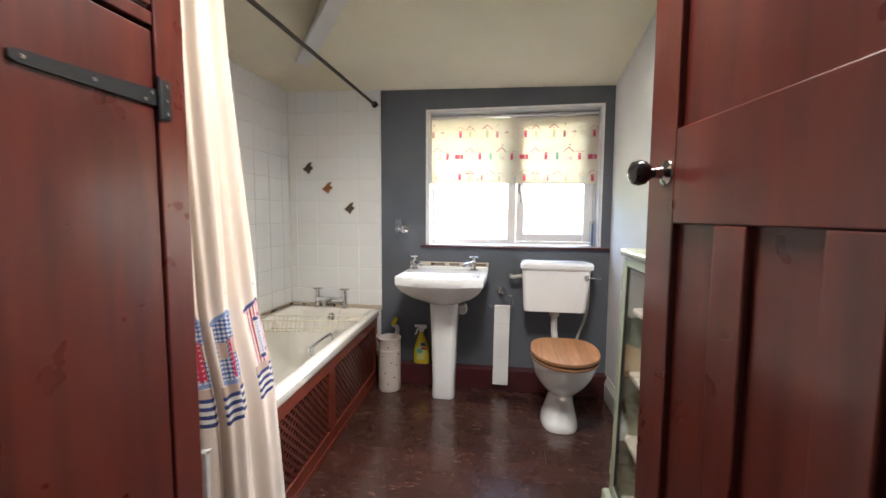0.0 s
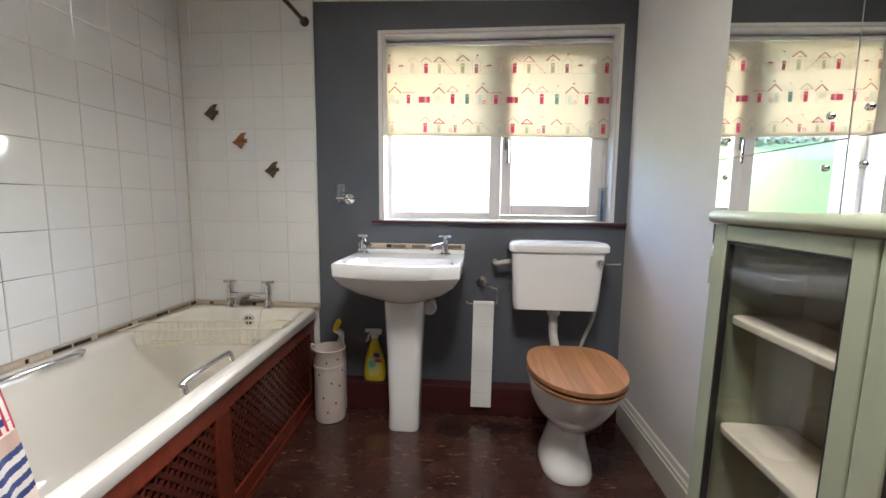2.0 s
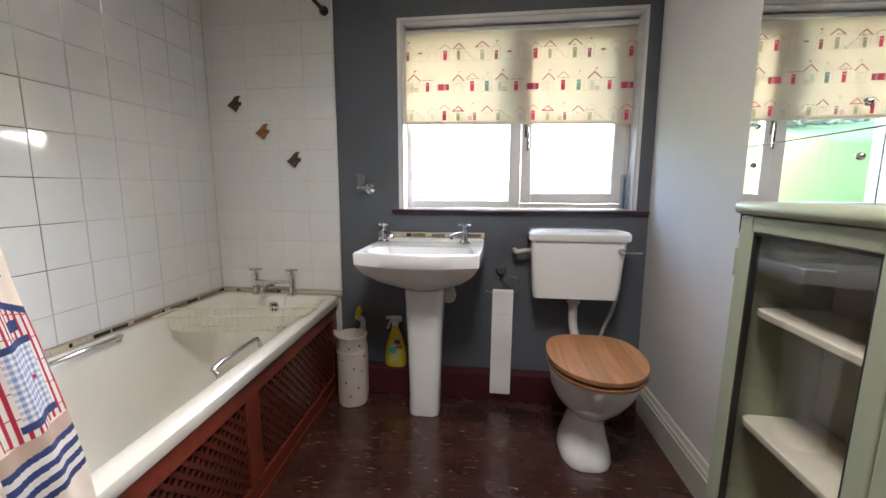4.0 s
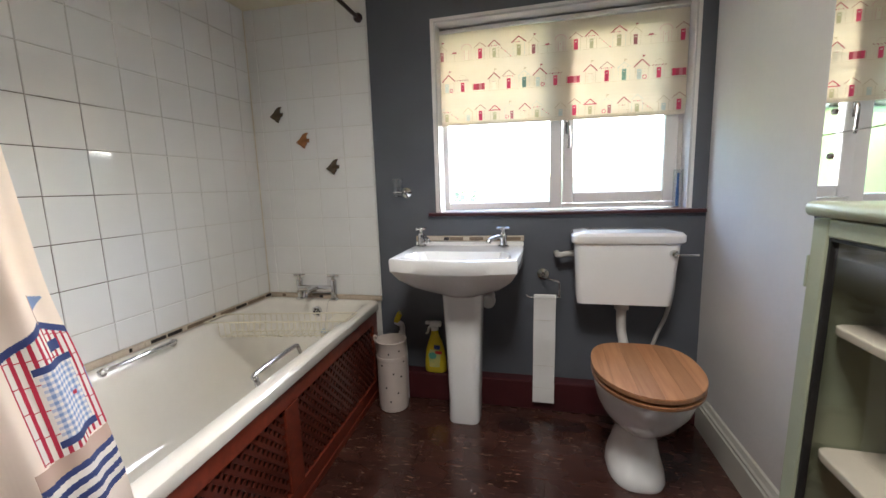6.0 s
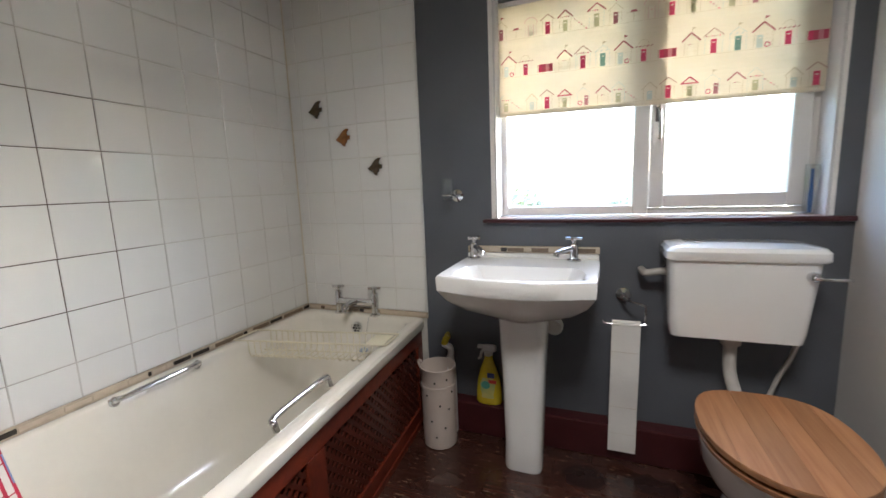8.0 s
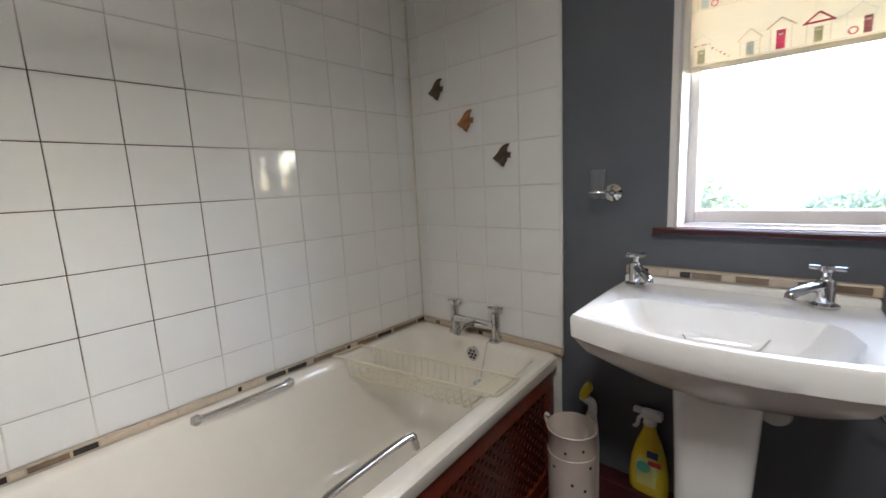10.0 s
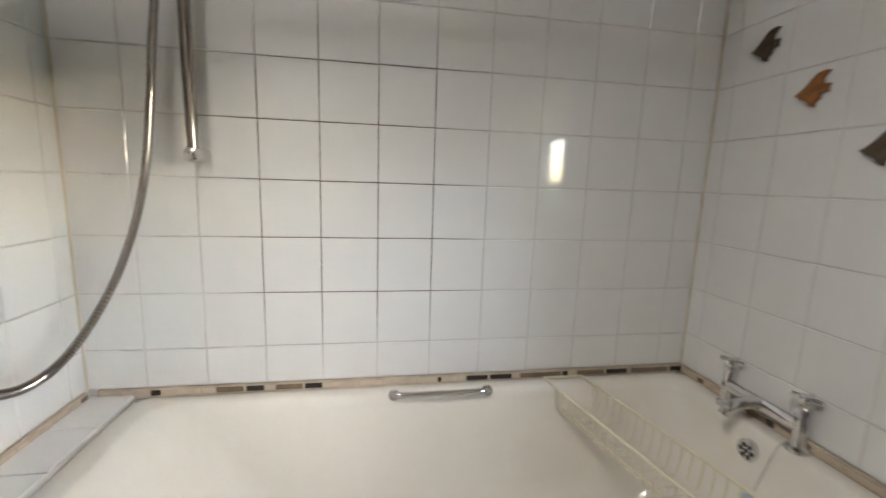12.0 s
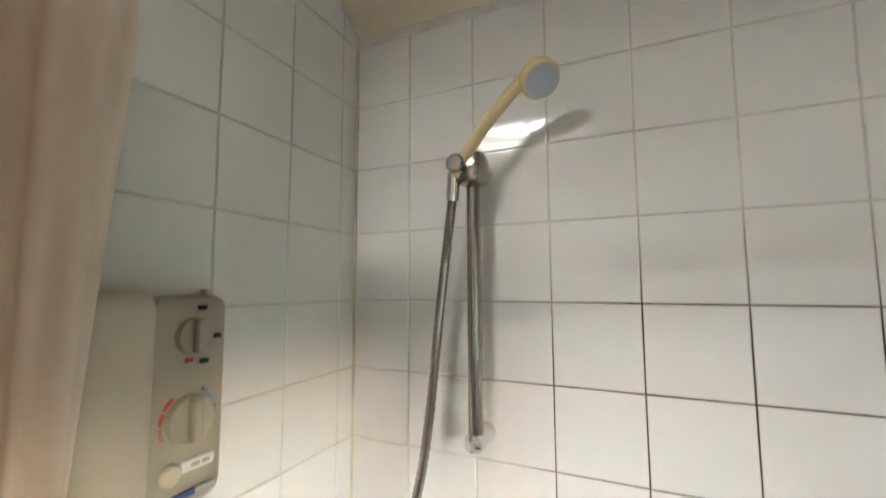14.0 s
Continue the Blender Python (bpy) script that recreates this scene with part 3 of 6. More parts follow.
door_low = part("door", box(CX - 0.035, CX + 0.001, 0.289, 0.843, 0.085, 1.548, 0.004), M_RED, cup, "flush dark red cupboard door")
door_up = part("upper_door", box(CX - 0.035, CX - 0.002, 0.289, 0.843, 1.594, 2.55, 0.004), M_RED, cup, "upper dark red cupboard door")
part("upper_moulding", box(CX - 0.002, CX + 0.004, 0.289, 0.843, 1.600, 1.612, 0.003), M_RED, door_up)
part("side_panel", box(-0.754, CX - 0.056, 0.912, 0.966, 0, 2.6), M_RED, cup)
hinge = part("strap_hinge", rings([[(CX + 0.002, y, z0), (CX + 0.007, y, z0), (CX + 0.007, y, z1), (CX + 0.002, y, z1)] for y, z0, z1 in
             ((0.572, 1.394, 1.407), (0.583, 1.389, 1.411), (0.700, 1.387, 1.415), (0.845, 1.387, 1.423))]), M_IRON, door_low, "black iron strap hinge")
bm = box(CX + 0.005, CX + 0.010, 0.850, 0.879, 1.361, 1.448, 0.002)
tube([(CX + 0.009, 0.848, 1.358), (CX + 0.009, 0.848, 1.451)], 0.006, bm=bm)
part("hinge_plate", bm, M_IRON, cup, "black iron hinge plate", True)
for y, z in ((0.590, 1.400), (0.706, 1.401), (0.815, 1.395), (0.832, 1.413)):
    part("screw", lathe([(0.0045, CX + 0.006), (0.004, CX + 0.0085), (0.001, CX + 0.009)], 10, (0, y, z), "X"), M_CHROME, door_low)
for z in (1.374, 1.404, 1.435):
    part("hinge_screw", lathe([(0.004, CX + 0.009), (0.0035, CX + 0.0115), (0.001, CX + 0.012)], 10, (0, 0.868, z), "X"), M_CHROME, cup)

# ---- the open door ----
door = thing("door_1", "dark red gloss painted panelled door standing open", "door", (0.487, 0.266, 0.0), kind="structure", turn=98.3)
DW, T = 0.745, 0.038


def dbox(x0, x1, z0, z1, y0=0.0, y1=-T, bevel=0.003):
    return box(x0, x1, min(y0, y1), max(y0, y1), z0, z1, bevel)


part("stile", dbox(0, 0.105, 0.01, 1.98), M_RED, door)
part("stile", dbox(DW - 0.105, DW, 0.01, 1.98), M_RED, door)
part("lock_rail", dbox(0.105, DW - 0.105, 1.135, 1.317, -0.0005, -T + 0.0005), M_RED, door)
part("top_rail", dbox(0.105, DW - 0.105, 1.86, 1.98, -0.0005, -T + 0.0005), M_RED, door)
part("bottom_rail", dbox(0.105, DW - 0.105, 0.01, 0.21, -0.0005, -T + 0.0005), M_RED, door)
for x0 in (0.233, 0.436):
    part("muntin", dbox(x0, x0 + 0.076, 0.21, 1.135, -0.0005, -T + 0.0005), M_RED, door)
for x0, x1, z0, z1 in ((0.10, DW - 0.10, 1.31, 1.865), (0.10, 0.238, 0.205, 1.14), (0.304, 0.441, 0.205, 1.14), (0.507, DW - 0.10, 0.205, 1.14)):
    part("panel", dbox(x0, x1, z0, z1, -0.013, -T + 0.013), M_RED, door, "recessed door panel")
kx, kz = DW - 0.075, 1.236
part("knob_rose", lathe([(0.026, -0.001), (0.025, 0.003), (0.012, 0.010), (0.010, 0.028)], 24, (kx, 0, kz), "Y"), M_STEEL, door, "worn steel knob rose", True)
part("knob", lathe([(0.010, 0.024), (0.013, 0.032), (0.023, 0.043), (0.026, 0.055), (0.022, 0.067), (0.010, 0.074), (0.001, 0.075)], 28, (kx, 0, kz), "Y"), M_BLACKKNOB, door,
     "black bakelite door knob", True)
part("back_knob", lathe([(0.022, -T), (0.010, -T - 0.02), (0.023, -T - 0.03), (0.02, -T - 0.045), (0.001, -T - 0.05)], 24, (kx, 0, kz), "Y"), M_BLACKKNOB, door, "", True)

# ---- bath ----
def xout(y):
    return -0.817 + (2.70 - y) * 0.062


def bath_loop(wall, out, near, far, r, z, n=7):
    """Rounded outline inset from the four sides of the skewed bath."""
    x0, x1, y0, y1 = -1.476 + wall, -0.776 - out, 1.09 + near, 2.732 - far
    pts = []
    for cx, cy, a0 in ((x1 - r, y1 - r, 0), (x0 + r, y1 - r, 90), (x0 + r, y0 + r, 180), (x1 - r, y0 + r, 270)):
        for i in range(n):
            a = radians(a0 + 90 * i / (n - 1))
            pts.append((cx + r * math.cos(a), cy + r * math.sin(a)))
    return [(-1.476 + (x + 1.476) * (xout(y) + 1.476) / 0.70, y, z) for x, y in pts]


bath = thing("bath", "ivory enamelled bath with chrome grips", "bath")
loops = [bath_loop(0.004, 0.004, 0.004, 0.004, 0.02, 0.450), bath_loop(0, 0, 0, 0, 0.022, 0.456), bath_loop(0, 0, 0, 0, 0.024, 0.488), bath_loop(0.006, 0.007, 0.006, 0.006, 0.025, 0.497),
         bath_loop(0.018, 0.02, 0.02, 0.02, 0.03, 0.500), bath_loop(0.040, 0.050, 0.05, 0.045, 0.06, 0.498), bath_loop(0.046, 0.058, 0.06, 0.052, 0.07, 0.492),
         bath_loop(0.054, 0.066, 0.08, 0.058, 0.08, 0.468), bath_loop(0.072, 0.082, 0.16, 0.082, 0.10, 0.358), bath_loop(0.095, 0.10, 0.26, 0.13, 0.12, 0.228),
         bath_loop(0.12, 0.125, 0.36, 0.17, 0.13, 0.148), bath_loop(0.17, 0.17, 0.46, 0.23, 0.14, 0.113), bath_loop(0.26, 0.26, 0.7, 0.5, 0.08, 0.108)]
part("tub", rings(loops, close_start=False), M_BATH, bath, "", True)
part("overflow", lathe([(0.028, 2.674), (0.028, 2.660), (0.024, 2.657), (0.001, 2.657)], 24, (-1.148, 0.0, 0.442), "Y"), M_CHROME, bath, "round chrome overflow with holes", True)
for i in range(7):
    a = i * 2 * math.pi / 6
    rr = 0 if i == 6 else 0.0155
    part("overflow_hole", lathe([(0.0062, 2.6575), (0.0062, 2.6560)], 10, (-1.145 + rr * math.cos(a), 0, 0.442 + rr * math.sin(a)), "Y"), M_DARK, bath)
part("grip", tube(smooth_path([(-1.430, 1.770, 0.488), (-1.416, 1.780, 0.497), (-1.404, 1.805, 0.501), (-1.404, 2.020, 0.501), (-1.416, 2.045, 0.497), (-1.430, 2.055, 0.488)], 5), 0.0085), M_CHROME, bath,
     "chrome bath grip", True)
part("grip", tube(smooth_path([(-0.852, 1.825, 0.470), (-0.860, 1.827, 0.490), (-0.869, 1.845, 0.503), (-0.882, 2.06, 0.503), (-0.876, 2.080, 0.492), (-0.870, 2.082, 0.470)], 6), 0.009), M_CHROME, bath,
     "chrome bath grip", True)
for y in (1.775, 2.050):
    part("grip_plate", lathe([(0.016, -1.434), (0.016, -1.426), (0.012, -1.421), (0.001, -1.420)], 18, (0, y, 0.488), "X"), M_CHROME, bath, "", True)
part("chain", tube(smooth_path([(-1.085, 2.69, 0.502), (-1.088, 2.676, 0.485), (-1.092, 2.655, 0.42), (-1.095, 2.64, 0.37)], 6), 0.0018, 5), M_CHROME, bath)
part("plug", lathe([(0.02, 0), (0.022, 0.006), (0.012, 0.012), (0.004, 0.018)], 20, (-1.095, 2.628, 0.345)), M_SPRAYFACE, bath, "grey rubber bath plug", True)

mixer = thing("bath_mixer_tap", "chrome bath mixer tap with cross heads", "tap", (-1.163, 2.703, 0.4975))
mixer.scale = (1.06, 1.06, 1.36)
for s in (-1, 1):
    col = part("pillar", lathe([(0.024, 0), (0.024, 0.006), (0.016, 0.010), (0.016, 0.078), (0.013, 0.082), (0.009, 0.084), (0.009, 0.094)], 22, (s * 0.095, 0, 0)), M_CHROME, mixer, "", True)
    bm = lathe([(0.012, 0.092), (0.013, 0.097), (0.012, 0.102), (0.001, 0.104)], 18, (s * 0.095, 0, 0))
    for a in (20, 110):
        d = Vector((math.cos(radians(a)), math.sin(radians(a)), 0)) * 0.028
        tube([Vector((s * 0.095, 0, 0.097)) - d, Vector((s * 0.095, 0, 0.097)) + d], 0.005, 8, bm)
    part("cross_head", bm, M_CHROME, col, "", True)
part("bridge", tube([(-0.09, -0.004, 0.045), (0.09, -0.004, 0.045)], 0.013, 14), M_CHROME, mixer, "", True)
part("spout", tube(smooth_path([(0, -0.004, 0.045), (0, -0.05, 0.05), (0, -0.095, 0.042), (0, -0.105, 0.028)], 5), 0.012, 14), M_CHROME, mixer, "", True)

# ---- bath panel ----
PANEL_TURN = -86.45
panel = thing("bath_surround", "dark mahogany bath surround with lattice inserts", "bath surround", (xout(2.72) - 0.012, 2.715, 0), turn=PANEL_TURN)
PL = 1.70
part("top_rail", box(0, PL, -0.022, 0, 0.385, 0.450, 0.003), M_REDH, panel)
part("bottom_rail", box(0, PL, -0.022, 0, 0.0, 0.085, 0.003), M_REDH, panel)
for x0, x1 in ((0, 0.06), (0.795, 0.875), (1.60, PL)):
    part("stile", box(x0, x1, -0.0215, 0.0005, 0.085, 0.385, 0.003), M_REDH, panel)
# Black sheet added to stand in for the shade under the bath.
part("shade_sheet", box(0.0, PL, -0.040, -0.034, 0.0, 0.44), M_DARK, panel)
part("plinth_strip", box(0, PL, 0.0, 0.006, 0.0, 0.03, 0.002), M_REDH, panel)
lattice_meshes = {}
for x0, x1 in ((0.06, 0.795), (0.875, 1.60)):
    z0, z1 = 0.085, 0.385
    for sgn, yy in ((-1, -0.0112), (1, -0.0095)):
        c = x0 - (z1 - z0) if sgn > 0 else x0
        pitch = 0.040
        k = 1
        while True:
            xs = c + k * pitch
            k += 1
            if xs > (x1 if sgn > 0 else x1 + (z1 - z0)):
                break
            pts = []
            for zz in (z0, z1):
                xx = xs + sgn * (zz - z0)
                pts.append((xx, zz))
            (xa, za), (xb, zb) = pts
            if xa < x0:
                za, xa = za + (x0 - xa) * sgn, x0
            if xa > x1:
                za, xa = za + (xa - x1), x1
            if xb > x1:
                zb, xb = zb - (xb - x1), x1
            if xb < x0:
                zb, xb = zb - (x0 - xb), x0
            length = math.hypot(xb - xa, zb - za)
            if length < 0.02 or zb <= za:
                continue
            key = round(length, 3)
            if key not in lattice_meshes:
                b2 = box(-length / 2, length / 2, -0.002, 0.002, -0.0066, 0.0066)
                me = bpy.data.meshes.new("slat")
                b2.to_mesh(me)
                b2.free()
                me.materials.append(M_SLAT)
                lattice_meshes[key] = me
            ob = new("slat", lattice_meshes[key])
            ob.parent = panel
            ob.matrix_basis = pose((xa + xb) / 2, yy, (za + zb) / 2, 0, -45 * sgn, 0)

# ---- ledge at the shower end of the bath ----
ledge = structure("bath_ledge", box(LEFT, -0.72, END, 1.088, 0.0, 0.5025, 0.003), M_GROUT, "narrow tiled ledge between bath and wall", "ledge")
for i in range(5):
    x0 = LEFT + 0.004 + i * 0.1525
    part("ledge_tile", box(x0, x0 + 0.1495, END + 0.003, 1.087, 0.5025, 0.507, 0.0015, 1), M_TILE, ledge)

# ---- washbasin ----
basin = thing("washbasin", "white china pedestal washbasin", "washbasin")
BX = -0.330


def basin_outline(grow, front, z, back=2.732):
    pts = []
    n = 17
    for i in range(n):
        t = -1 + 2 * i / (n - 1)
        pts.append((BX + t * (0.257 + grow), 2.325 - front * (1 - t * t) - grow))
    pts += [(BX + 0.262 + grow, 2.45), (BX + 0.266 + grow, 2.60), (BX + 0.262 + grow, back), (BX - 0.262 - grow, back), (BX - 0.266 - grow, 2.60), (BX - 0.262 - grow, 2.45)]
    return [(x, y, z) for x, y in pts]


def squash(loop, f, cx, cy, z, round_it=0.0):
    out = []
    for x, y, _ in loop:
        nx, ny = cx + (x - cx) * f, cy + (y - cy) * f
        a = math.atan2(y - cy, (x - cx))
        ex, ey = cx + 0.085 * math.cos(a), cy + 0.085 * math.sin(a)
        out.append((nx + (ex - nx) * round_it, ny + (ey - ny) * round_it, z))
    return out


base = basin_outline(0, 0.05, 0)
inner = [(BX + 0.225 * math.copysign(abs(math.cos(a)) ** 0.6, math.cos(a)), 2.435 + (0.145 if math.sin(a) > 0 else 0.150) * math.copysign(abs(math.sin(a)) ** 0.7, math.sin(a)), 0)
         for a in [math.atan2(y - 2.44, x - BX) for x, y, _ in base]]


def bowl(f, z):
    return [(BX + (x - BX) * f, 2.45 + (y - 2.45) * f, z) for x, y, _ in inner]


loops = [squash(base, 0.36, BX, 2.55, 0.60, 0.8), squash(base, 0.50, BX, 2.55, 0.622, 0.25), squash(base, 0.72, BX, 2.57, 0.655, 0.05), squash(base, 0.90, BX, 2.60, 0.70), squash(base, 0.975, BX, 2.60, 0.731),
         basin_outline(-0.004, 0.05, 0.736), basin_outline(0, 0.05, 0.741), basin_outline(0.002, 0.05, 0.785), basin_outline(-0.002, 0.049, 0.793), basin_outline(-0.012, 0.047, 0.796),
         bowl(1.0, 0.788), bowl(0.96, 0.776), bowl(0.86, 0.74), bowl(0.66, 0.70), bowl(0.36, 0.676), bowl(0.1, 0.67)]
part("bowl", rings(loops), M_CERAMIC, basin, "", True)
part("upstand", box(BX - 0.262, BX + 0.262, 2.700, 2.733, 0.788, 0.812, 0.006), M_CERAMIC, basin, "", True)


def ped_loop(w, d, z, cy, n=6, r=0.035):
    pts = []
    for cx, y, a0 in ((w - r, d - r, 0), (-w + r, d - r, 90), (-w + r, -d + r, 180), (w - r, -d + r, 270)):
        for i in range(n):
            a = radians(a0 + 90 * i / (n - 1))
            pts.append((BX + cx + r * math.cos(a), cy + y + r * math.sin(a), z))
    return pts


part("pedestal", rings([ped_loop(0.070, 0.078, 0.0, 2.56), ped_loop(0.072, 0.080, 0.01, 2.56), ped_loop(0.070, 0.078, 0.10, 2.565), ped_loop(0.078, 0.080, 0.35, 2.575), ped_loop(0.088, 0.085, 0.57, 2.58),
                        ped_loop(0.092, 0.088, 0.635, 2.58)]), M_CERAMIC, basin, "white china pedestal", True)
part("waste_hole", lathe([(0.024, 0.674), (0.026, 0.677), (0.022, 0.679), (0.018, 0.6765), (0.001, 0.6765)], 20, (BX - 0.005, 2.45, 0)), M_CHROME, basin, "chrome plug hole", True)
part("overflow", lathe([(0.018, 2.60), (0.016, 2.594), (0.001, 2.594)], 18, (BX - 0.11, 0.004, 0.768), "Y"), M_CHROME, basin, "chrome overflow", True)
part("overflow_slot", lathe([(0.021, 2.566), (0.021, 2.558), (0.017, 2.5555), (0.014, 2.558), (0.001, 2.559)], 22, (-0.340, 0, 0.752), "Y"), M_CHROME, basin, "chrome overflow ring", True)
part("overflow_hole", lathe([(0.0135, 2.560), (0.0132, 2.5568), (0.001, 2.5566)], 20, (-0.340, 0, 0.752), "Y"), M_DARK, basin)
part("chain", tube(smooth_path([(BX - 0.10, 2.592, 0.776), (BX - 0.09, 2.56, 0.745), (BX - 0.04, 2.50, 0.70), (BX + 0.06, 2.50, 0.715), (BX + 0.09, 2.53, 0.742)], 6), 0.0016, 5), M_CHROME, basin)
rnd = random.Random(4)
splash = thing("basin_splashback", "cream sealant strip with brown mosaic pieces above the basin", "splashback")
part("bed", box(BX - 0.264, BX + 0.264, 2.716, 2.7395, 0.8125, 0.838, 0.003), M_MOS_C, splash)
x = BX - 0.255
while x < BX + 0.235:
    w = rnd.choice((0.028, 0.05, 0.07))
    part("mosaic_tile", box(x, min(x + w, BX + 0.258) - 0.003, 2.713, 2.718, 0.817, 0.833, 0.001, 1), rnd.choice((M_MOS_C, M_MOS_C, M_MOS_B, M_MOS_D)), splash)
    x += w

def basin_tap(x, turn, name="basin_tap"):
    tap = thing(name, "chrome basin pillar tap with a cross head", "tap", (x, 2.662, 0.7945), "basin taps", turn=turn)
    part("body", lathe([(0.024, 0), (0.024, 0.005), (0.015, 0.009), (0.014, 0.052), (0.011, 0.056), (0.008, 0.058), (0.008, 0.070)], 22), M_CHROME, tap, "", True)
    part("spout", tube(smooth_path([(0, -0.004, 0.044), (0, -0.04, 0.042), (0, -0.082, 0.034), (0, -0.090, 0.024)], 5), 0.0095, 14), M_CHROME, tap, "", True)
    bm = lathe([(0.011, 0.068), (0.013, 0.073), (0.011, 0.079), (0.001, 0.080)], 18)
    for a in (25, 115):
        d = Vector((math.cos(radians(a)), math.sin(radians(a)), 0)) * 0.027
        tube([Vector((0, 0, 0.074)) - d, Vector((0, 0, 0.074)) + d], 0.0048, 8, bm)
    part("cross_head", bm, M_CHROME, tap, "", True)
    tap.scale = (1.12, 1.12, 1.16)
    return tap


basin_tap(-0.550, 35)
basin_tap(-0.158, -35)
pipes = thing("basin_pipes", "white plastic waste trap and supply pipes behind the pedestal", "pipe")
part("waste_pipe", lathe([(0.028, 2.60), (0.032, 2.61), (0.032, 2.64), (0.02, 2.645), (0.018, 2.735)], 20, (BX + 0.105, 0, 0.545), "Y"), M_RUST, pipes, "", True)
part("supply_pipe", tube(smooth_path([(BX - 0.20, 2.64, 0.70), (BX - 0.19, 2.66, 0.64), (BX - 0.10, 2.69, 0.60), (BX - 0.06, 2.72, 0.58)], 5), 0.008), M_RUST, pipes, "", True)
part("supply_pipe", tube(smooth_path([(BX + 0.20, 2.64, 0.70), (BX + 0.19, 2.66, 0.655), (BX + 0.12, 2.69, 0.60), (BX + 0.05, 2.72, 0.58)], 5), 0.009), M_RUST, pipes, "", True)

# ---- toilet ----
toilet = thing("toilet", "white china toilet with a low-level cistern and oak seat", "toilet")
TX = 0.375


def dee(w, y0, y1, z, shift=0.0, n=22, flat=0.78, blunt=1.0):
    """Outline with a rounded front at y0 and a flatter back at y1."""
    pts = []
    cy = y0 + (y1 - y0) * 0.52
    for i in range(n * 2):
        a = 2 * math.pi * i / (n * 2)
        c, s = math.cos(a), math.sin(a)
        if s < 0:
            pts.append((TX + shift + w * math.copysign(abs(c) ** blunt, c), cy - (cy - y0) * abs(s) ** blunt, z))
        else:
            pts.append((TX + shift + w * math.copysign(abs(c) ** 0.62, c) * (1 - (1 - flat) * s), cy + (y1 - cy) * abs(s) ** 0.75, z))
    return pts


loops = [dee(0.098, 2.186, 2.50, 0.0, -0.016, blunt=0.72), dee(0.101, 2.182, 2.502, 0.014, -0.016, blunt=0.72), dee(0.094, 2.192, 2.50, 0.045, -0.014, blunt=0.75), dee(0.080, 2.212, 2.495, 0.085, -0.011, blunt=0.8),
         dee(0.070, 2.228, 2.49, 0.125, -0.008, blunt=0.85), dee(0.067, 2.234, 2.49, 0.155, -0.006, blunt=0.9), dee(0.072, 2.226, 2.495, 0.178, -0.005), dee(0.088, 2.205, 2.505, 0.196, -0.006), dee(0.114, 2.172, 2.52, 0.220, -0.006),
         dee(0.140, 2.132, 2.53, 0.258, -0.004), dee(0.159, 2.096, 2.53, 0.305, -0.002), dee(0.169, 2.070, 2.53, 0.355),
         dee(0.172, 2.062, 2.52, 0.380), dee(0.171, 2.064, 2.52, 0.385), dee(0.13, 2.11, 2.46, 0.384), dee(0.11, 2.14, 2.42, 0.30), dee(0.06, 2.2, 2.36, 0.24)]
part("pan", rings(loops), M_CERAMIC, toilet, "white china toilet pan", True)
part("outlet_horn", tube(smooth_path([(TX - 0.01, 2.46, 0.20), (TX - 0.012, 2.55, 0.19), (TX - 0.014, 2.62, 0.185), (TX - 0.014, 2.72, 0.182)], 5), 0.050, 20), M_CERAMIC, toilet, "", True)
part("seat", rings([dee(0.172, 2.050, 2.485, 0.386, flat=1.0), dee(0.178, 2.042, 2.49, 0.390, flat=1.0), dee(0.179, 2.040, 2.49, 0.401, flat=1.0), dee(0.172, 2.050, 2.487, 0.405, flat=1.0)]), M_OAKD, toilet, "oak toilet seat ring", True)


def clip_strip(outline, x0, x1, z0, z1):
    """Part of an outline between two x values, as a plank."""
    def cut(poly, xv, keep_right):
        out = []
        for i, p in enumerate(poly):
            q = poly[(i + 1) % len(poly)]
            ip, iq = (p[0] >= xv) == keep_right, (q[0] >= xv) == keep_right
            if ip:
                out.append(p)
            if ip != iq and abs(q[0] - p[0]) > 1e-9:
                t = (xv - p[0]) / (q[0] - p[0])
                out.append((xv, p[1] + (q[1] - p[1]) * t))
        return out
    poly = cut(cut([(p[0], p[1]) for p in outline], x0, True), x1, False)
    return prism(poly, z0, z1)


lid = part("lid", rings([dee(0.168, 2.052, 2.483, 0.410, flat=1.0), dee(0.179, 2.039, 2.49, 0.414, flat=1.0), dee(0.180, 2.038, 2.49, 0.423, flat=1.0), dee(0.178, 2.040, 2.488, 0.4265, flat=1.0)]), M_OAKD, toilet, "oak toilet lid", True)
edges = [-0.19, -0.125, -0.06, 0.005, 0.065, 0.125, 0.19]
for a, b in zip(edges, edges[1:]):
    part("lid_stave", clip_strip(dee(0.1785, 2.0395, 2.489, 0, flat=1.0), TX + a + 0.0003, TX + b - 0.0003, 0.4265, 0.4300), M_OAK, lid)
for s in (-0.07, 0.07):
    part("seat_hinge", lathe([(0.011, -0.022), (0.012, -0.02), (0.012, 0.02), (0.011, 0.022)], 14, (TX + s, 2.487, 0.404), "X"), M_CHROME, toilet, "", True)
    part("foot_bolt", lathe([(0.011, 0.0), (0.010, 0.012), (0.001, 0.015)], 12, (TX - 0.018 + s * 1.12, 2.40, 0.03)), M_MOS_B, toilet, "", True)


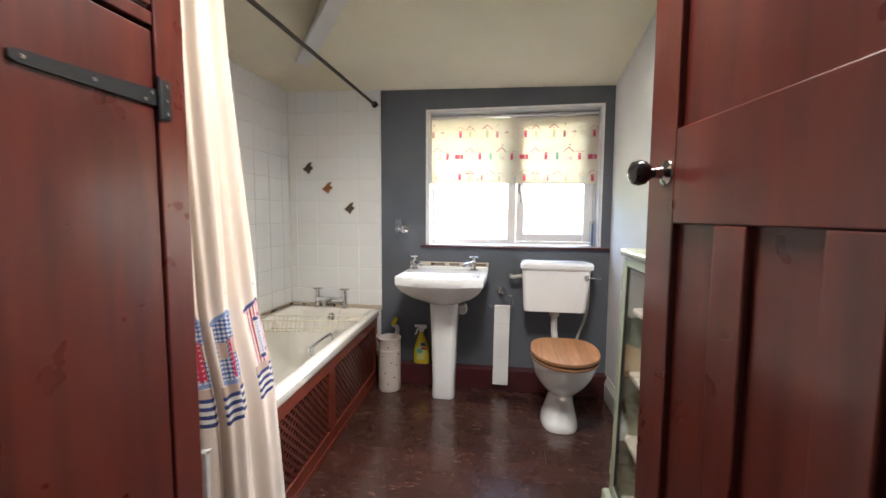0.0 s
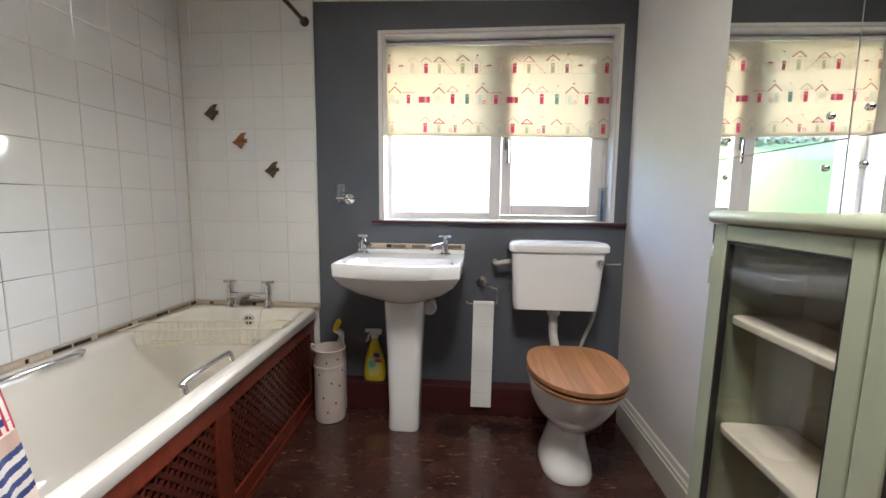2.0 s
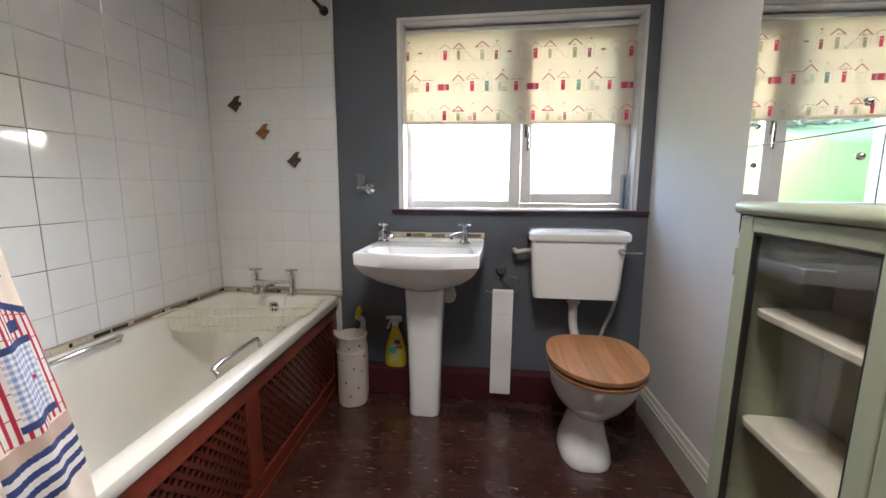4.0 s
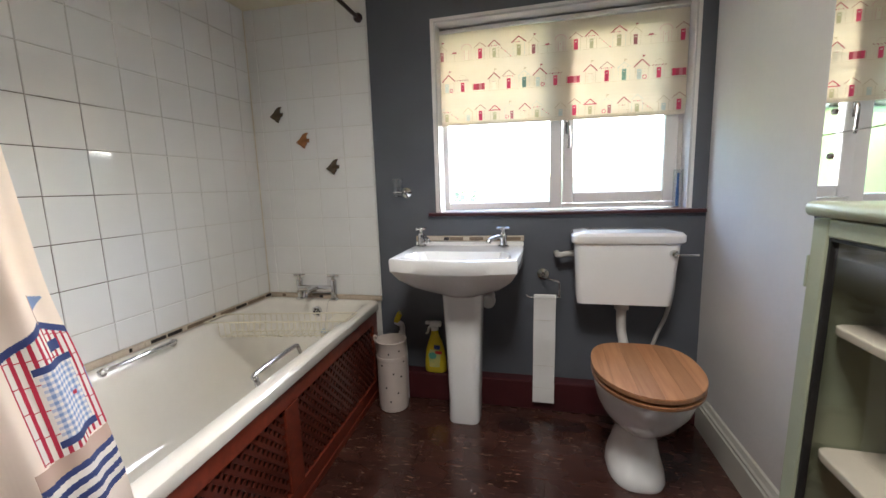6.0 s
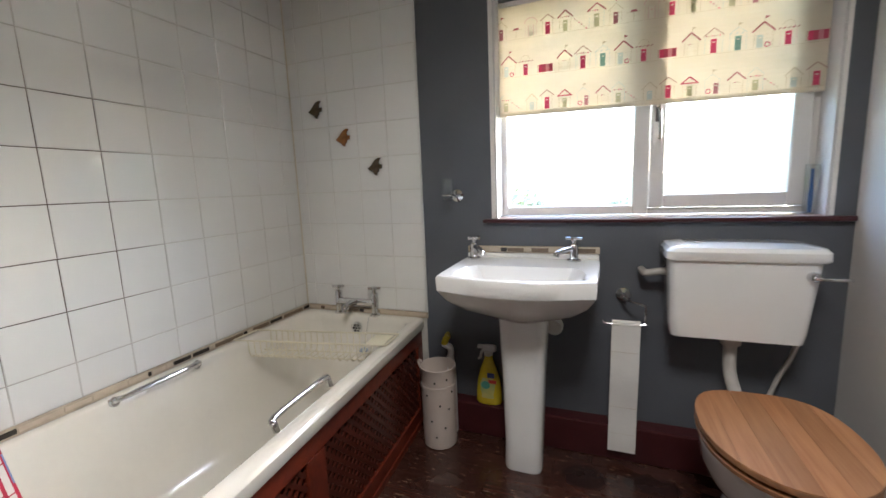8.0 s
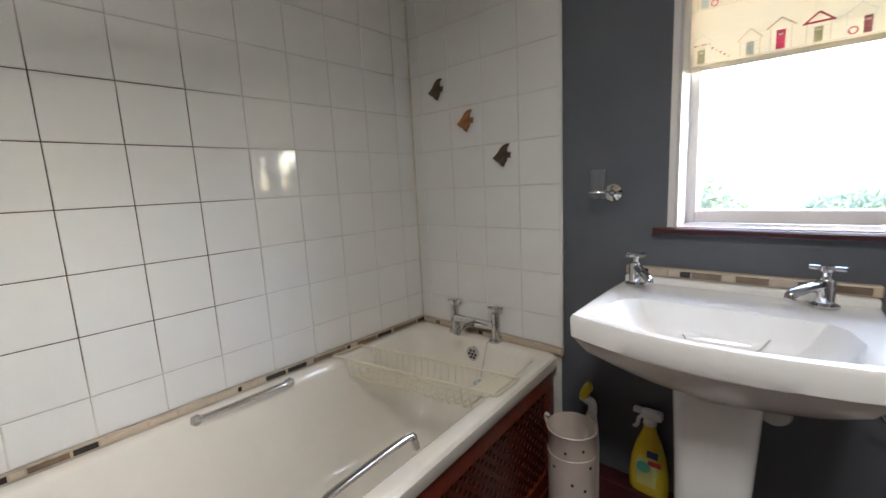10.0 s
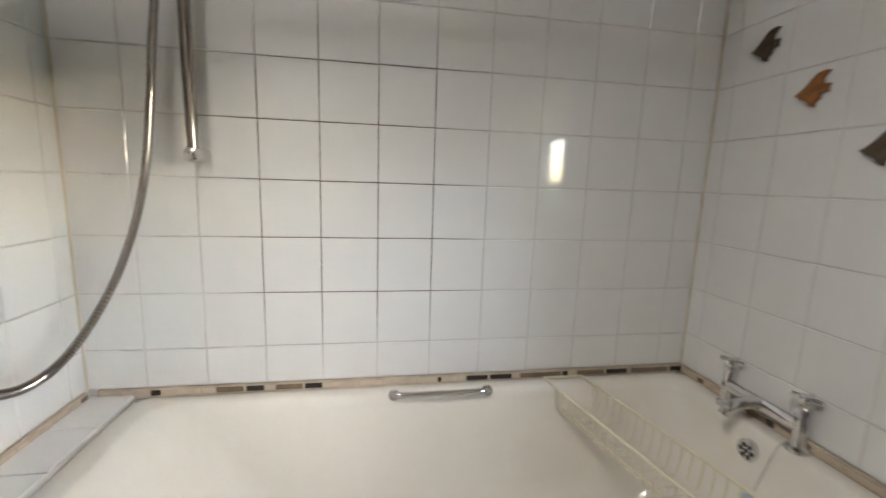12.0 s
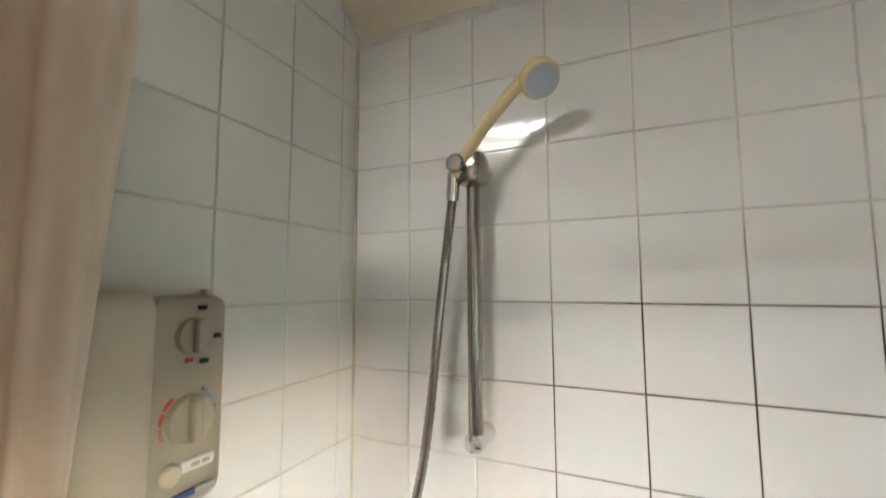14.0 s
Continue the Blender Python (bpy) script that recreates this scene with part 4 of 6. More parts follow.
def cis_loop(w0, w1, y0, z, r=0.025, n=5):
    pts = []
    for cx, cy, a0 in ((w1 - r, 2.734 - r * 0.4, 0), (w0 + r, 2.734 - r * 0.4, 90), (w0 + r, y0 + r, 180), (w1 - r, y0 + r, 270)):
        for i in range(n):
            a = radians(a0 + 90 * i / (n - 1))
            pts.append((cx + r * math.cos(a), cy + (0.4 if a0 < 180 else 1) * r * math.sin(a), z))
    return pts


cistern = part("cistern", rings([cis_loop(0.175, 0.515, 2.575, 0.560), cis_loop(0.163, 0.527, 2.562, 0.566), cis_loop(0.158, 0.532, 2.556, 0.60), cis_loop(0.148, 0.552, 2.548, 0.825)]), M_CERAMIC, toilet,
               "white china cistern", True)
part("cistern_lid", rings([cis_loop(0.142, 0.562, 2.540, 0.826), cis_loop(0.137, 0.567, 2.536, 0.832), cis_loop(0.137, 0.567, 2.536, 0.856), cis_loop(0.147, 0.557, 2.546, 0.868), cis_loop(0.20, 0.51, 2.60, 0.874)]),
     M_CERAMIC, cistern, "", True)
part("flush_lever", tube(smooth_path([(0.522, 2.545, 0.785), (0.522, 2.528, 0.785), (0.535, 2.518, 0.785), (0.60, 2.515, 0.786)], 5), 0.0045), M_CHROME, cistern, "chrome flush lever", True)
part("lever_boss", lathe([(0.016, 2.552), (0.016, 2.540), (0.009, 2.530), (0.001, 2.529)], 18, (0.522, 0, 0.785), "Y"), M_CHROME, cistern, "", True)
part("badge", lathe([(0.011, 2.5465), (0.010, 2.5445), (0.001, 2.544)], 18, (0.20, 0.005, 0.80), "Y"), M_WHITEPL, cistern)
part("flush_pipe", tube(smooth_path([(0.352, 2.64, 0.57), (0.352, 2.64, 0.48), (0.354, 2.625, 0.42), (0.358, 2.55, 0.37)], 6), 0.020, 16), M_RUST, toilet, "white plastic flush pipe", True)
part("flush_nut", lathe([(0.026, 0.525), (0.030, 0.528), (0.030, 0.556), (0.026, 0.560)], 18, (0.352, 2.64, 0)), M_RUST, toilet, "", True)
part("overflow_pipe", tube(smooth_path([(0.155, 2.67, 0.765), (0.125, 2.67, 0.763), (0.10, 2.67, 0.758), (0.085, 2.68, 0.756), (0.08, 2.737, 0.756)], 5), 0.013, 12), M_RUST, toilet, "", True)
part("feed_hose", tube(smooth_path([(0.553, 2.66, 0.80), (0.558, 2.66, 0.70), (0.554, 2.67, 0.58), (0.535, 2.68, 0.48), (0.515, 2.69, 0.42), (0.495, 2.70, 0.34), (0.485, 2.72, 0.26)], 6), 0.008, 10), M_RUST, toilet,
     "grey flexible feed hose", True)

# ---- paper holder ----
holder = thing("toilet_roll_holder", "chrome wall toilet roll holder", "toilet roll holder")
part("rose", lathe([(0.026, 2.739), (0.026, 2.732), (0.020, 2.727), (0.012, 2.722), (0.010, 2.70)], 22, (0.020, 0, 0.655), "Y"), M_CHROME, holder, "", True)
part("wire", tube(smooth_path([(0.02, 2.708, 0.655), (0.025, 2.690, 0.648), (0.06, 2.665, 0.642), (0.088, 2.66, 0.636), (0.093, 2.66, 0.62), (0.092, 2.66, 0.575), (0.085, 2.66, 0.563), (-0.035, 2.66, 0.560), (-0.055, 2.66, 0.572)], 5),
                  0.0036, 8), M_CHROME, holder, "", True)
paper = thing("toilet_paper", "long white strip of toilet paper hanging from its holder", "toilet paper")
loops = []
for i in range(24):
    z = 0.572 - i * 0.0226
    bow = 0.004 * math.sin(i * 0.5)
    sl = -0.006 * i / 23
    loops.append([(-0.020 + sl, 2.648 + bow, z), (0.078 + sl, 2.648 + bow, z), (0.078 + sl, 2.6495 + bow, z), (-0.020 + sl, 2.6495 + bow, z)])
part("strip", rings(loops), M_PAPER, paper)
part("fold", lathe([(0.012, -0.019), (0.0125, -0.018), (0.0125, 0.076), (0.012, 0.077)], 16, (0, 2.660, 0.563), "X"), M_PAPER, paper, "", True)
for i in range(4):
    part("perforation", box(-0.021, 0.0765, 2.6462, 2.6470, 0.455 - i * 0.11, 0.4558 - i * 0.11), M_MOS_C, paper)

# ---- tumbler ----
tumbler_holder = thing("tumbler_holder", "round chrome wall bracket for a tumbler", "tumbler holder")
part("rose", lathe([(0.026, 2.739), (0.026, 2.733), (0.018, 2.727), (0.010, 2.722), (0.008, 2.715)], 22, (-0.640, 0, 1.052), "Y"), M_CHROME, tumbler_holder, "", True)
ring = [(-0.668 + 0.026 * math.cos(i * math.pi / 10), 2.690 + 0.026 * math.sin(i * math.pi / 10), 1.056) for i in range(21)]
part("ring", tube([(-0.640, 2.72, 1.053), (-0.646, 2.708, 1.055)] + ring, 0.003, 8), M_CHROME, tumbler_holder, "", True)
glass = thing("glass_tumbler", "clear glass tumbler in a wall bracket", "tumbler")
part("glass_body", lathe([(0.020, 1.035), (0.0225, 1.037), (0.0255, 1.122), (0.0235, 1.122), (0.0205, 1.043), (0.001, 1.043)], 26, (-0.668, 2.690, 0)), M_TUMBLER, glass, "", True)
part("glass_base", lathe([(0.001, 1.0355), (0.019, 1.0355), (0.020, 1.0365), (0.019, 1.0422), (0.001, 1.0422)], 26, (-0.668, 2.690, 0)), M_TUMBLER, glass, "", True)

# ---- fish on the tiles ----
def fish(x, z, m_, tone):
    f = thing("fish_ornament", tone + " ceramic fish ornament stuck on the tiles", "ornament", (x, BACK - 0.0075, z), "fish ornaments")
    o = [(-0.038, -0.002), (-0.028, 0.004), (-0.018, 0.012), (-0.010, 0.020), (-0.002, 0.030), (0.010, 0.040), (0.024, 0.044), (0.034, 0.043), (0.026, 0.036), (0.021, 0.027), (0.021, 0.018), (0.028, 0.012),
         (0.038, 0.014), (0.034, 0.004), (0.035, -0.006), (0.026, -0.004), (0.020, -0.008), (0.019, -0.018), (0.010, -0.024), (0.008, -0.036), (-0.002, -0.030), (-0.010, -0.020), (-0.022, -0.014), (-0.030, -0.008)]
    part("fish_body", prism(o, -0.012, 0.0, "Y", bevel=0.002), m_, f, "", True)


fish(-1.332, 1.468, M_FISHB, "dark brown")
fish(-1.190, 1.330, M_FISHO, "orange brown")
fish(-1.030, 1.190, M_FISHB, "brown")

# ---- storage tin, cleaner, spray ----
tin = thing("storage_tin", "tall off-white tin with small dark holes on the floor", "tin", (-0.700, 2.575, 0.0))
part("tin_body", lathe([(0.066, 0), (0.070, 0.004), (0.070, 0.02), (0.072, 0.022), (0.073, 0.26), (0.075, 0.262), (0.075, 0.275), (0.073, 0.277), (0.074, 0.345), (0.077, 0.349), (0.074, 0.352), (0.071, 0.348), (0.068, 0.05), (0.001, 0.05)], 36),
     M_BIN, tin, "", True)
for a, z in ((-80, 0.30), (-40, 0.31), (-65, 0.20), (-35, 0.18), (-95, 0.13), (-50, 0.10), (-80, 0.06), (-20, 0.25), (-110, 0.24)):
    d = Vector((math.cos(radians(a)), math.sin(radians(a)), 0))
    bm = lathe([(0.0045, 0.0718), (0.0045, 0.0745)], 10, (0, 0, 0), "X")
    bmesh.ops.transform(bm, matrix=pose(0, 0, z, 0, 0, a), verts=bm.verts)
    part("hole", bm, M_DARK, tin)
part("tin_handle", tube(smooth_path([(-0.073, -0.01, 0.33), (-0.082, -0.01, 0.35), (-0.080, -0.01, 0.365), (-0.070, -0.01, 0.36)], 5), 0.006), M_BIN, tin, "", True)
cleaner = thing("toilet_cleaner", "white bent-neck cleaner bottle with a yellow cap", "bottle", (-0.660, 2.662, 0.0))
part("bottle_body", lathe([(0.001, 0), (0.023, 0.0), (0.025, 0.01), (0.025, 0.25), (0.020, 0.32), (0.015, 0.36)], 20, (-0.014, 0, 0)), M_WHITEPL, cleaner, "", True)
part("neck", tube(smooth_path([(-0.014, 0, 0.34), (-0.010, 0, 0.375), (-0.014, 0, 0.395), (-0.028, -0.006, 0.405), (-0.040, -0.01, 0.415)], 5), 0.014, 14), M_WHITEPL, cleaner, "", True)
part("cap", tube(smooth_path([(-0.036, -0.009, 0.412), (-0.030, -0.01, 0.43), (-0.018, -0.012, 0.452), (-0.012, -0.012, 0.456)], 5), 0.0145, 14), M_YELLOW, cleaner, "yellow bottle cap", True)
spray = thing("spray_bottle", "yellow cleaning spray bottle with a white trigger", "spray bottle", (-0.512, 2.702, 0.1435))
spray.scale = (1.18, 1.15, 1.06)


def oval(w, d, z, n=24):
    return [(w * math.copysign(abs(math.cos(a)) ** 0.7, math.cos(a)), d * math.sin(a), z) for a in [2 * math.pi * i / n for i in range(n)]]


part("bottle_body", rings([oval(0.044, 0.022, 0.0), oval(0.048, 0.025, 0.006), oval(0.047, 0.025, 0.05), oval(0.042, 0.023, 0.10), oval(0.030, 0.020, 0.15), oval(0.017, 0.015, 0.185), oval(0.014, 0.014, 0.205)]),
     M_YELLOW, spray, "", True)
part("label", rings([oval(0.0395, 0.0262, 0.03), oval(0.038, 0.0262, 0.09), oval(0.030, 0.0238, 0.115)], False, False), mat("pale_yellow_label", (0.70, 0.60, 0.18), 0.4, other=(0.35, 0.50, 0.20), scale=30), spray)
part("label_disc", lathe([(0.017, -0.0282), (0.001, -0.0283)], 20, (-0.006, 0, 0.088), "Y"), M_LABELG, spray)
part("label_patch", box(0.0, 0.026, -0.024, -0.0215, 0.118, 0.138), M_LABELB, spray)
part("label_flash", box(0.004, 0.034, -0.0258, -0.0235, 0.096, 0.110), M_LABELR, spray)
bm = box(-0.020, 0.030, -0.012, 0.012, 0.222, 0.250, 0.008)
box(-0.040, -0.018, -0.008, 0.008, 0.232, 0.248, 0.004, bm=bm)
lathe([(0.015, 0.205), (0.016, 0.208), (0.016, 0.222), (0.012, 0.226)], 18, bm=bm)
tube(smooth_path([(-0.016, 0, 0.228), (-0.026, 0, 0.215), (-0.030, 0, 0.195), (-0.038, 0, 0.185)], 4), 0.005, 8, bm)
part("trigger", bm, M_WHITEPL, spray, "white trigger head", True)
pot = thing("toothbrush_pot", "clear plastic tube with a blue toothbrush on the sill", "toothbrush pot", (0.592, 2.800, 0.953))
part("tube_body", lathe([(0.001, 0), (0.020, 0.0), (0.020, 0.165), (0.018, 0.165), (0.018, 0.004), (0.001, 0.004)], 22), M_TUMBLER, pot, "", True)
part("brush", rings([oval(0.006, 0.004, 0.005), oval(0.007, 0.005, 0.06), oval(0.004, 0.003, 0.10), oval(0.005, 0.004, 0.15)]), mat("blue_plastic", (0.06, 0.18, 0.45), 0.3), pot, "blue toothbrush", True)

# ---- soap rack over the bath ----
rack = thing("bath_rack", "cream wire rack resting across the bath", "bath rack")
fa, fb, ba, bb = Vector((-1.452, 2.235, 0.509)), Vector((-0.815, 2.350, 0.509)), Vector((-1.452, 2.36, 0.509)), Vector((-0.822, 2.475, 0.509))
part("rim_wire", tube([fa, fb, fb.lerp(bb, 0.1), bb.lerp(fb, 0.1), bb, ba, ba.lerp(fa, 0.1), fa.lerp(ba, 0.1), fa], 0.0035, 8), M_WIRE, rack, "", True)
for i in range(19):
    t = 0.10 + i * 0.76 / 18
    p, q = fa.lerp(fb, t), ba.lerp(bb, t)
    dn = Vector((0, 0, -0.075))
    part("cross_wire", tube(smooth_path([p, p + dn * 0.6 + (q - p) * 0.02, p + dn + (q - p) * 0.15, q + dn - (q - p) * 0.15, q + dn * 0.6 - (q - p) * 0.02, q], 3), 0.0022, 5), M_WIRE, rack)
for f_ in (0.25, 0.75):
    part("long_wire", tube([fa.lerp(fb, 0.08).lerp(ba.lerp(bb, 0.08), f_) - Vector((0, 0, 0.074)), fa.lerp(fb, 0.88).lerp(ba.lerp(bb, 0.88), f_) - Vector((0, 0, 0.074))], 0.0026, 6), M_WIRE, rack)
part("end_tray", prism([(-0.905, 2.345), (-0.832, 2.358), (-0.840, 2.462), (-0.912, 2.449)], 0.502, 0.506), M_WIRE, rack, "flat cream soap tray")

# ---- curtain rod and curtain ----
rod = thing("curtain_rod", "dark bronze shower curtain rod", "curtain rod")
part("rod_bar", tube([(-0.842, 2.728, 1.886), (-0.770, 0.985, 1.850)], 0.0095, 14), M_ROD, rod, "", True)
part("rod_flange", lathe([(0.022, 2.731), (0.022, 2.722), (0.016, 2.712), (0.011, 2.705)], 20, (-0.842, 0, 1.886), "Y"), M_ROD, rod, "", True)
part("rod_flange", lathe([(0.022, 0.9725), (0.022, 0.98), (0.016, 0.99), (0.011, 0.995)], 20, (-0.770, 0, 1.850), "Y"), M_ROD, rod, "", True)


def curtain_path(z):
    low = min(1.0, max(0.0, (0.94 - z) / 0.42))
    xf = -0.775 + 0.025 * min(1.0, max(0.0, (1.59 - z) / 0.65)) + 0.050 * low * low * (3 - 2 * low) + 0.006 * min(1.0, max(0.0, (0.52 - z) / 0.4))
    yr = 1.175 + (1.85 - z) * 0.088
    xin = -0.885 - 0.035 * min(1.0, max(0.0, (z - 1.15) / 0.5))
    turn = min(1.0, max(0.0, (0.98 - z) / 0.2))
    turn = turn * turn * (3 - 2 * turn)
    pts = [Vector((xin, 1.125, z)), Vector((-0.855, 1.118, z)), Vector((-0.81, 1.05, z)), Vector((xf - 0.012, 0.992, z)), Vector((xf + 0.018, 1.035, z)), Vector((xf + 0.012, (1.035 + yr) / 2, z)), Vector((xf - 0.030 * turn, yr + 0.03 * turn, z))]
    return smooth_path(pts, 34)


def hut(dx, z, kind):
    if abs(dx) < 0.0014 and 0.88 < z < 0.932:
        return 5
    if 0.0 < dx < 0.026 and abs(z - 0.917 - 0.2 * dx) < 0.013 * (1 - dx / 0.030):
        return 2
    roof = 0.887 - 0.55 * abs(dx)
    if abs(dx) < 0.07 and roof - 0.013 < z < roof:
        return 1 if kind == 0 else 2
    if abs(dx) < 0.062 and 0.672 < z <= roof - 0.013:
        door = abs(dx + 0.004) < 0.030 and 0.695 < z < 0.806
        if kind == 0:
            if abs(dx + 0.004) < 0.034 and (0.806 <= z < 0.818 or 0.684 < z <= 0.695):
                return 1
            if abs(dx - 0.01) < 0.011 and 0.83 < z < 0.848:
                return 1
            if door:
                if abs(dx - 0.014) < 0.004 and abs(z - 0.75) < 0.004:
                    return 3
                a, b = int((dx + 1) / 0.0046) % 2, int(z / 0.0052) % 2
                return (4, 6, 2)[a + b]
            if dx > 0.042 and 0.74 < z < 0.78:
                return 2
            return 3 if (dx + 1) % 0.0104 < 0.0044 or (z + 0.7 * int((dx + 1) / 0.0104)) % 0.041 < 0.0016 else 4
        if abs(dx) < 0.023 and 0.69 < z < 0.80:
            u, v = (dx + 1) % 0.012 - 0.006, z % 0.014 - 0.007
            return 4 if u * u + v * v < 0.0022 ** 2 else 3
        if 0.028 < abs(dx) < 0.056 and 0.745 < z < 0.79:
            return 5
        if z < 0.684:
            return 2
        a, b = int((dx + 1) / 0.0055) % 2, int(z / 0.0062) % 2
        return (4, 2, 1)[a + b]
    if abs(dx) < 0.075:
        zz = z + 0.004 * math.sin(dx * 70)
        if 0.565 < zz < 0.645:
            return 1 if int((zz - 0.565) / 0.0115) % 2 == 0 else 4
        if 0.645 <= zz < 0.672:
            return 5
    return 0


curtain = thing("shower_curtain", "cream shower curtain printed with blue and red beach huts", "shower curtain")
ZS = [0.06 + i * 0.012 for i in range(40)] + [0.54 + i * 0.0017 for i in range(236)] + [0.9412 + i * 0.012 for i in range(76)]
mid = curtain_path(0.75)
arc = [0.0]
for a, b in zip(mid, mid[1:]):
    arc.append(arc[-1] + (b - a).length)
total = arc[-1]
COLS = 860
bm = bmesh.new()
grid, liner = [], []
for k, z in enumerate(ZS):
    p = curtain_path(z)
    row = []
    back_row = []
    amp = 0.013 + 0.010 * (1.85 - z) / 1.8
    for c in range(COLS):
        s = c / (COLS - 1) * (len(p) - 1.001)
        i = int(s)
        q = p[i].lerp(p[i + 1], s - i)
        d = (p[i + 1] - p[i]).normalized()
        nrm = Vector((d.y, -d.x, 0))
        u = c / (COLS - 1)
        wave = math.sin(u * 2 * math.pi * 4.2 + 2.2 + 0.35 * math.sin(z * 3.1)) + 0.35 * math.sin(u * 2 * math.pi * 13 + z * 2.2)
        at = q + nrm * amp * wave * min(1.0, 4 * (1 - u) + 0.35)
        row.append(bm.verts.new(at))
        back_row.append(at - nrm * 0.003)
    grid.append(row)
    liner.append(back_row)
CLOTH = sum((b.co - a.co).length for a, b in zip(grid[165], grid[165][1:]))
for i in range(len(ZS) - 1):
    for c in range(COLS - 1):
        f = bm.faces.new((grid[i][c], grid[i][c + 1], grid[i + 1][c + 1], grid[i + 1][c]))
        L = (1 - c / (COLS - 1)) * CLOTH
        k = int((L + 0.0455) / 0.175)
        f.material_index = hut(-(L - 0.175 * k - 0.042) / 0.95, ZS[i], 0 if k % 3 == 0 else 1)
        f.smooth = True
part("cloth", bm, None, curtain, mats=[M_CURT, M_NAVY, M_BLUE, M_REDP, M_WHITEP, M_TAN, M_PALE])
bm = bmesh.new()
keep = list(range(0, 40, 2)) + list(range(40, 276, 8)) + list(range(276, len(ZS), 2)) + [len(ZS) - 1]
back = [[bm.verts.new(p) for p in liner[i][::5] + [liner[i][-1]]] for i in keep]
for a, b in zip(back, back[1:]):
    for c in range(len(a) - 1):
        bm.faces.new((a[c + 1], a[c], b[c], b[c + 1])).smooth = True
part("lining", bm, M_CURT, curtain, "plain cream curtain lining")
for i in range(7):
    y = 1.0 + i * 0.018
    ringpts = [(-0.771 + 0.016 * math.cos(a), y + 0.004 * math.sin(a), 1.850 + 0.016 * math.sin(a)) for a in [2 * math.pi * j / 14 for j in range(15)]]
    part("curtain_ring", tube(ringpts, 0.002, 6), M_WHITEPL, curtain)

# ---- electric shower ----
heater = thing("electric_shower", "ivory electric shower unit with two dials on the tiles", "electric shower")
def shell(prof, z0, z1, r, xr):
    """Moulded cover: a profile swept upwards with rounded lower and upper ends."""
    xm = sum(p[0] for p in prof) / len(prof)
    out = []
    ends = [(r * (1 - math.sin(radians(a))), r * (1 - math.cos(radians(a)))) for a in range(0, 91, 15)]
    for inset, dz in ends:
        out.append((inset, z0 + dz))
    for inset, dz in reversed(ends):
        out.append((inset, z1 - dz))
    return rings([[(x + math.copysign(min(inset * xr, abs(x - xm) * 0.8), xm - x), max(0.973, y - (inset * 0.8 if y > 0.99 else 0)), z) for x, y in prof] for inset, z in out])


part("casing", shell([(-0.850, 0.973), (-0.850, 1.046), (-0.855, 1.060), (-0.870, 1.070), (-0.91, 1.078), (-0.950, 1.081), (-0.974, 1.077), (-0.983, 1.070), (-0.985, 1.060), (-0.985, 0.973)], 1.138, 1.421, 0.026, 0.25), M_PLASTIC, heater, "", True)
part("control_panel", shell([(-0.9855, 0.973), (-0.9855, 1.064), (-1.03, 1.0600), (-1.065, 1.0550), (-1.085, 1.0480), (-1.096, 1.036), (-1.099, 1.02), (-1.100, 0.973)], 1.150, 1.412, 0.018, 0.9), M_PLASTIC2, heater, "beige control strip", True)
part("side_flange", box(-1.112, -1.1005, 0.973, 0.990, 1.137, 1.420, 0.003), M_PLASTIC, heater)
for z, r in ((1.363, 0.023), (1.263, 0.030)):
    dial = part("dial", lathe([(r, 1.0585), (r, 1.066), (r * 0.94, 1.069), (0.001, 1.069)], 28, (-1.034, 0, z), "Y"), M_PLASTIC2, heater, "round beige dial", True)
    part("dial_grip", box(-1.034 - 0.006, -1.034 + 0.006, 1.067, 1.082, z - r * 0.9, z + r * 0.9, 0.004), M_PLASTIC2, dial)
for a0, a1, m_ in ((128, 152, M_LABELR), (156, 178, M_LABELR), (182, 206, M_HOTPALE), (18, 40, M_LABELP), (44, 62, M_LABELP), (-6, 14, M_LABELB), (-46, -10, M_LABELB)):
    ring = []
    for k in range(7):
        a = radians(a0 + (a1 - a0) * k / 6)
        ring.append((-1.034 - 0.0365 * math.cos(a), 1.0585 - 0.004 * (math.cos(a) > 0.6) + 0.0045 * (math.cos(a) < 0), 1.263 + 0.0365 * math.sin(a)))
    part("dial_mark", tube(ring, 0.0022, 6), m_, heater)
for x, z, m_ in ((-1.045, 1.397, M_DARK), (-1.050, 1.330, M_DARK), (-1.030, 1.334, M_LABELR), (-1.066, 1.36, M_DARK)):
    part("indicator", box(x - 0.005, x + 0.005, 1.0575, 1.0635, z - 0.003, z + 0.003, 0.001, 1), m_, heater)
part("button_label", box(-1.070, -1.026, 1.0560, 1.0625, 1.200, 1.215, 0.003), M_WHITEPL, heater, "white printed label")
part("button", lathe([(0.0125, 1.056), (0.0125, 1.067), (0.010, 1.070), (0.001, 1.0705)], 22, (-1.012, 0, 1.206), "Y"), M_PLASTIC, heater, "round push button", True)
for x0, x1 in ((-1.062, -1.052), (-1.049, -1.038)):
    part("button_text", box(x0, x1, 1.0622, 1.0630, 1.205, 1.210), M_PLASTIC2, heater)
part("maker_mark", box(-1.044, -1.016, 1.060, 1.0635, 1.172, 1.179), M_LABELB, heater)
part("maker_line", box(-1.072, -1.046, 1.058, 1.0615, 1.173, 1.177), M_PLASTIC, heater)
part("outlet", lathe([(0.012, 1.143), (0.013, 1.13), (0.013, 1.105), (0.009, 1.10)], 18, (-0.930, 1.040, 0)), M_CHROME, heater, "", True)
hose = thing("shower_hose", "chrome ribbed flexible shower hose hanging in a loop", "shower hose")
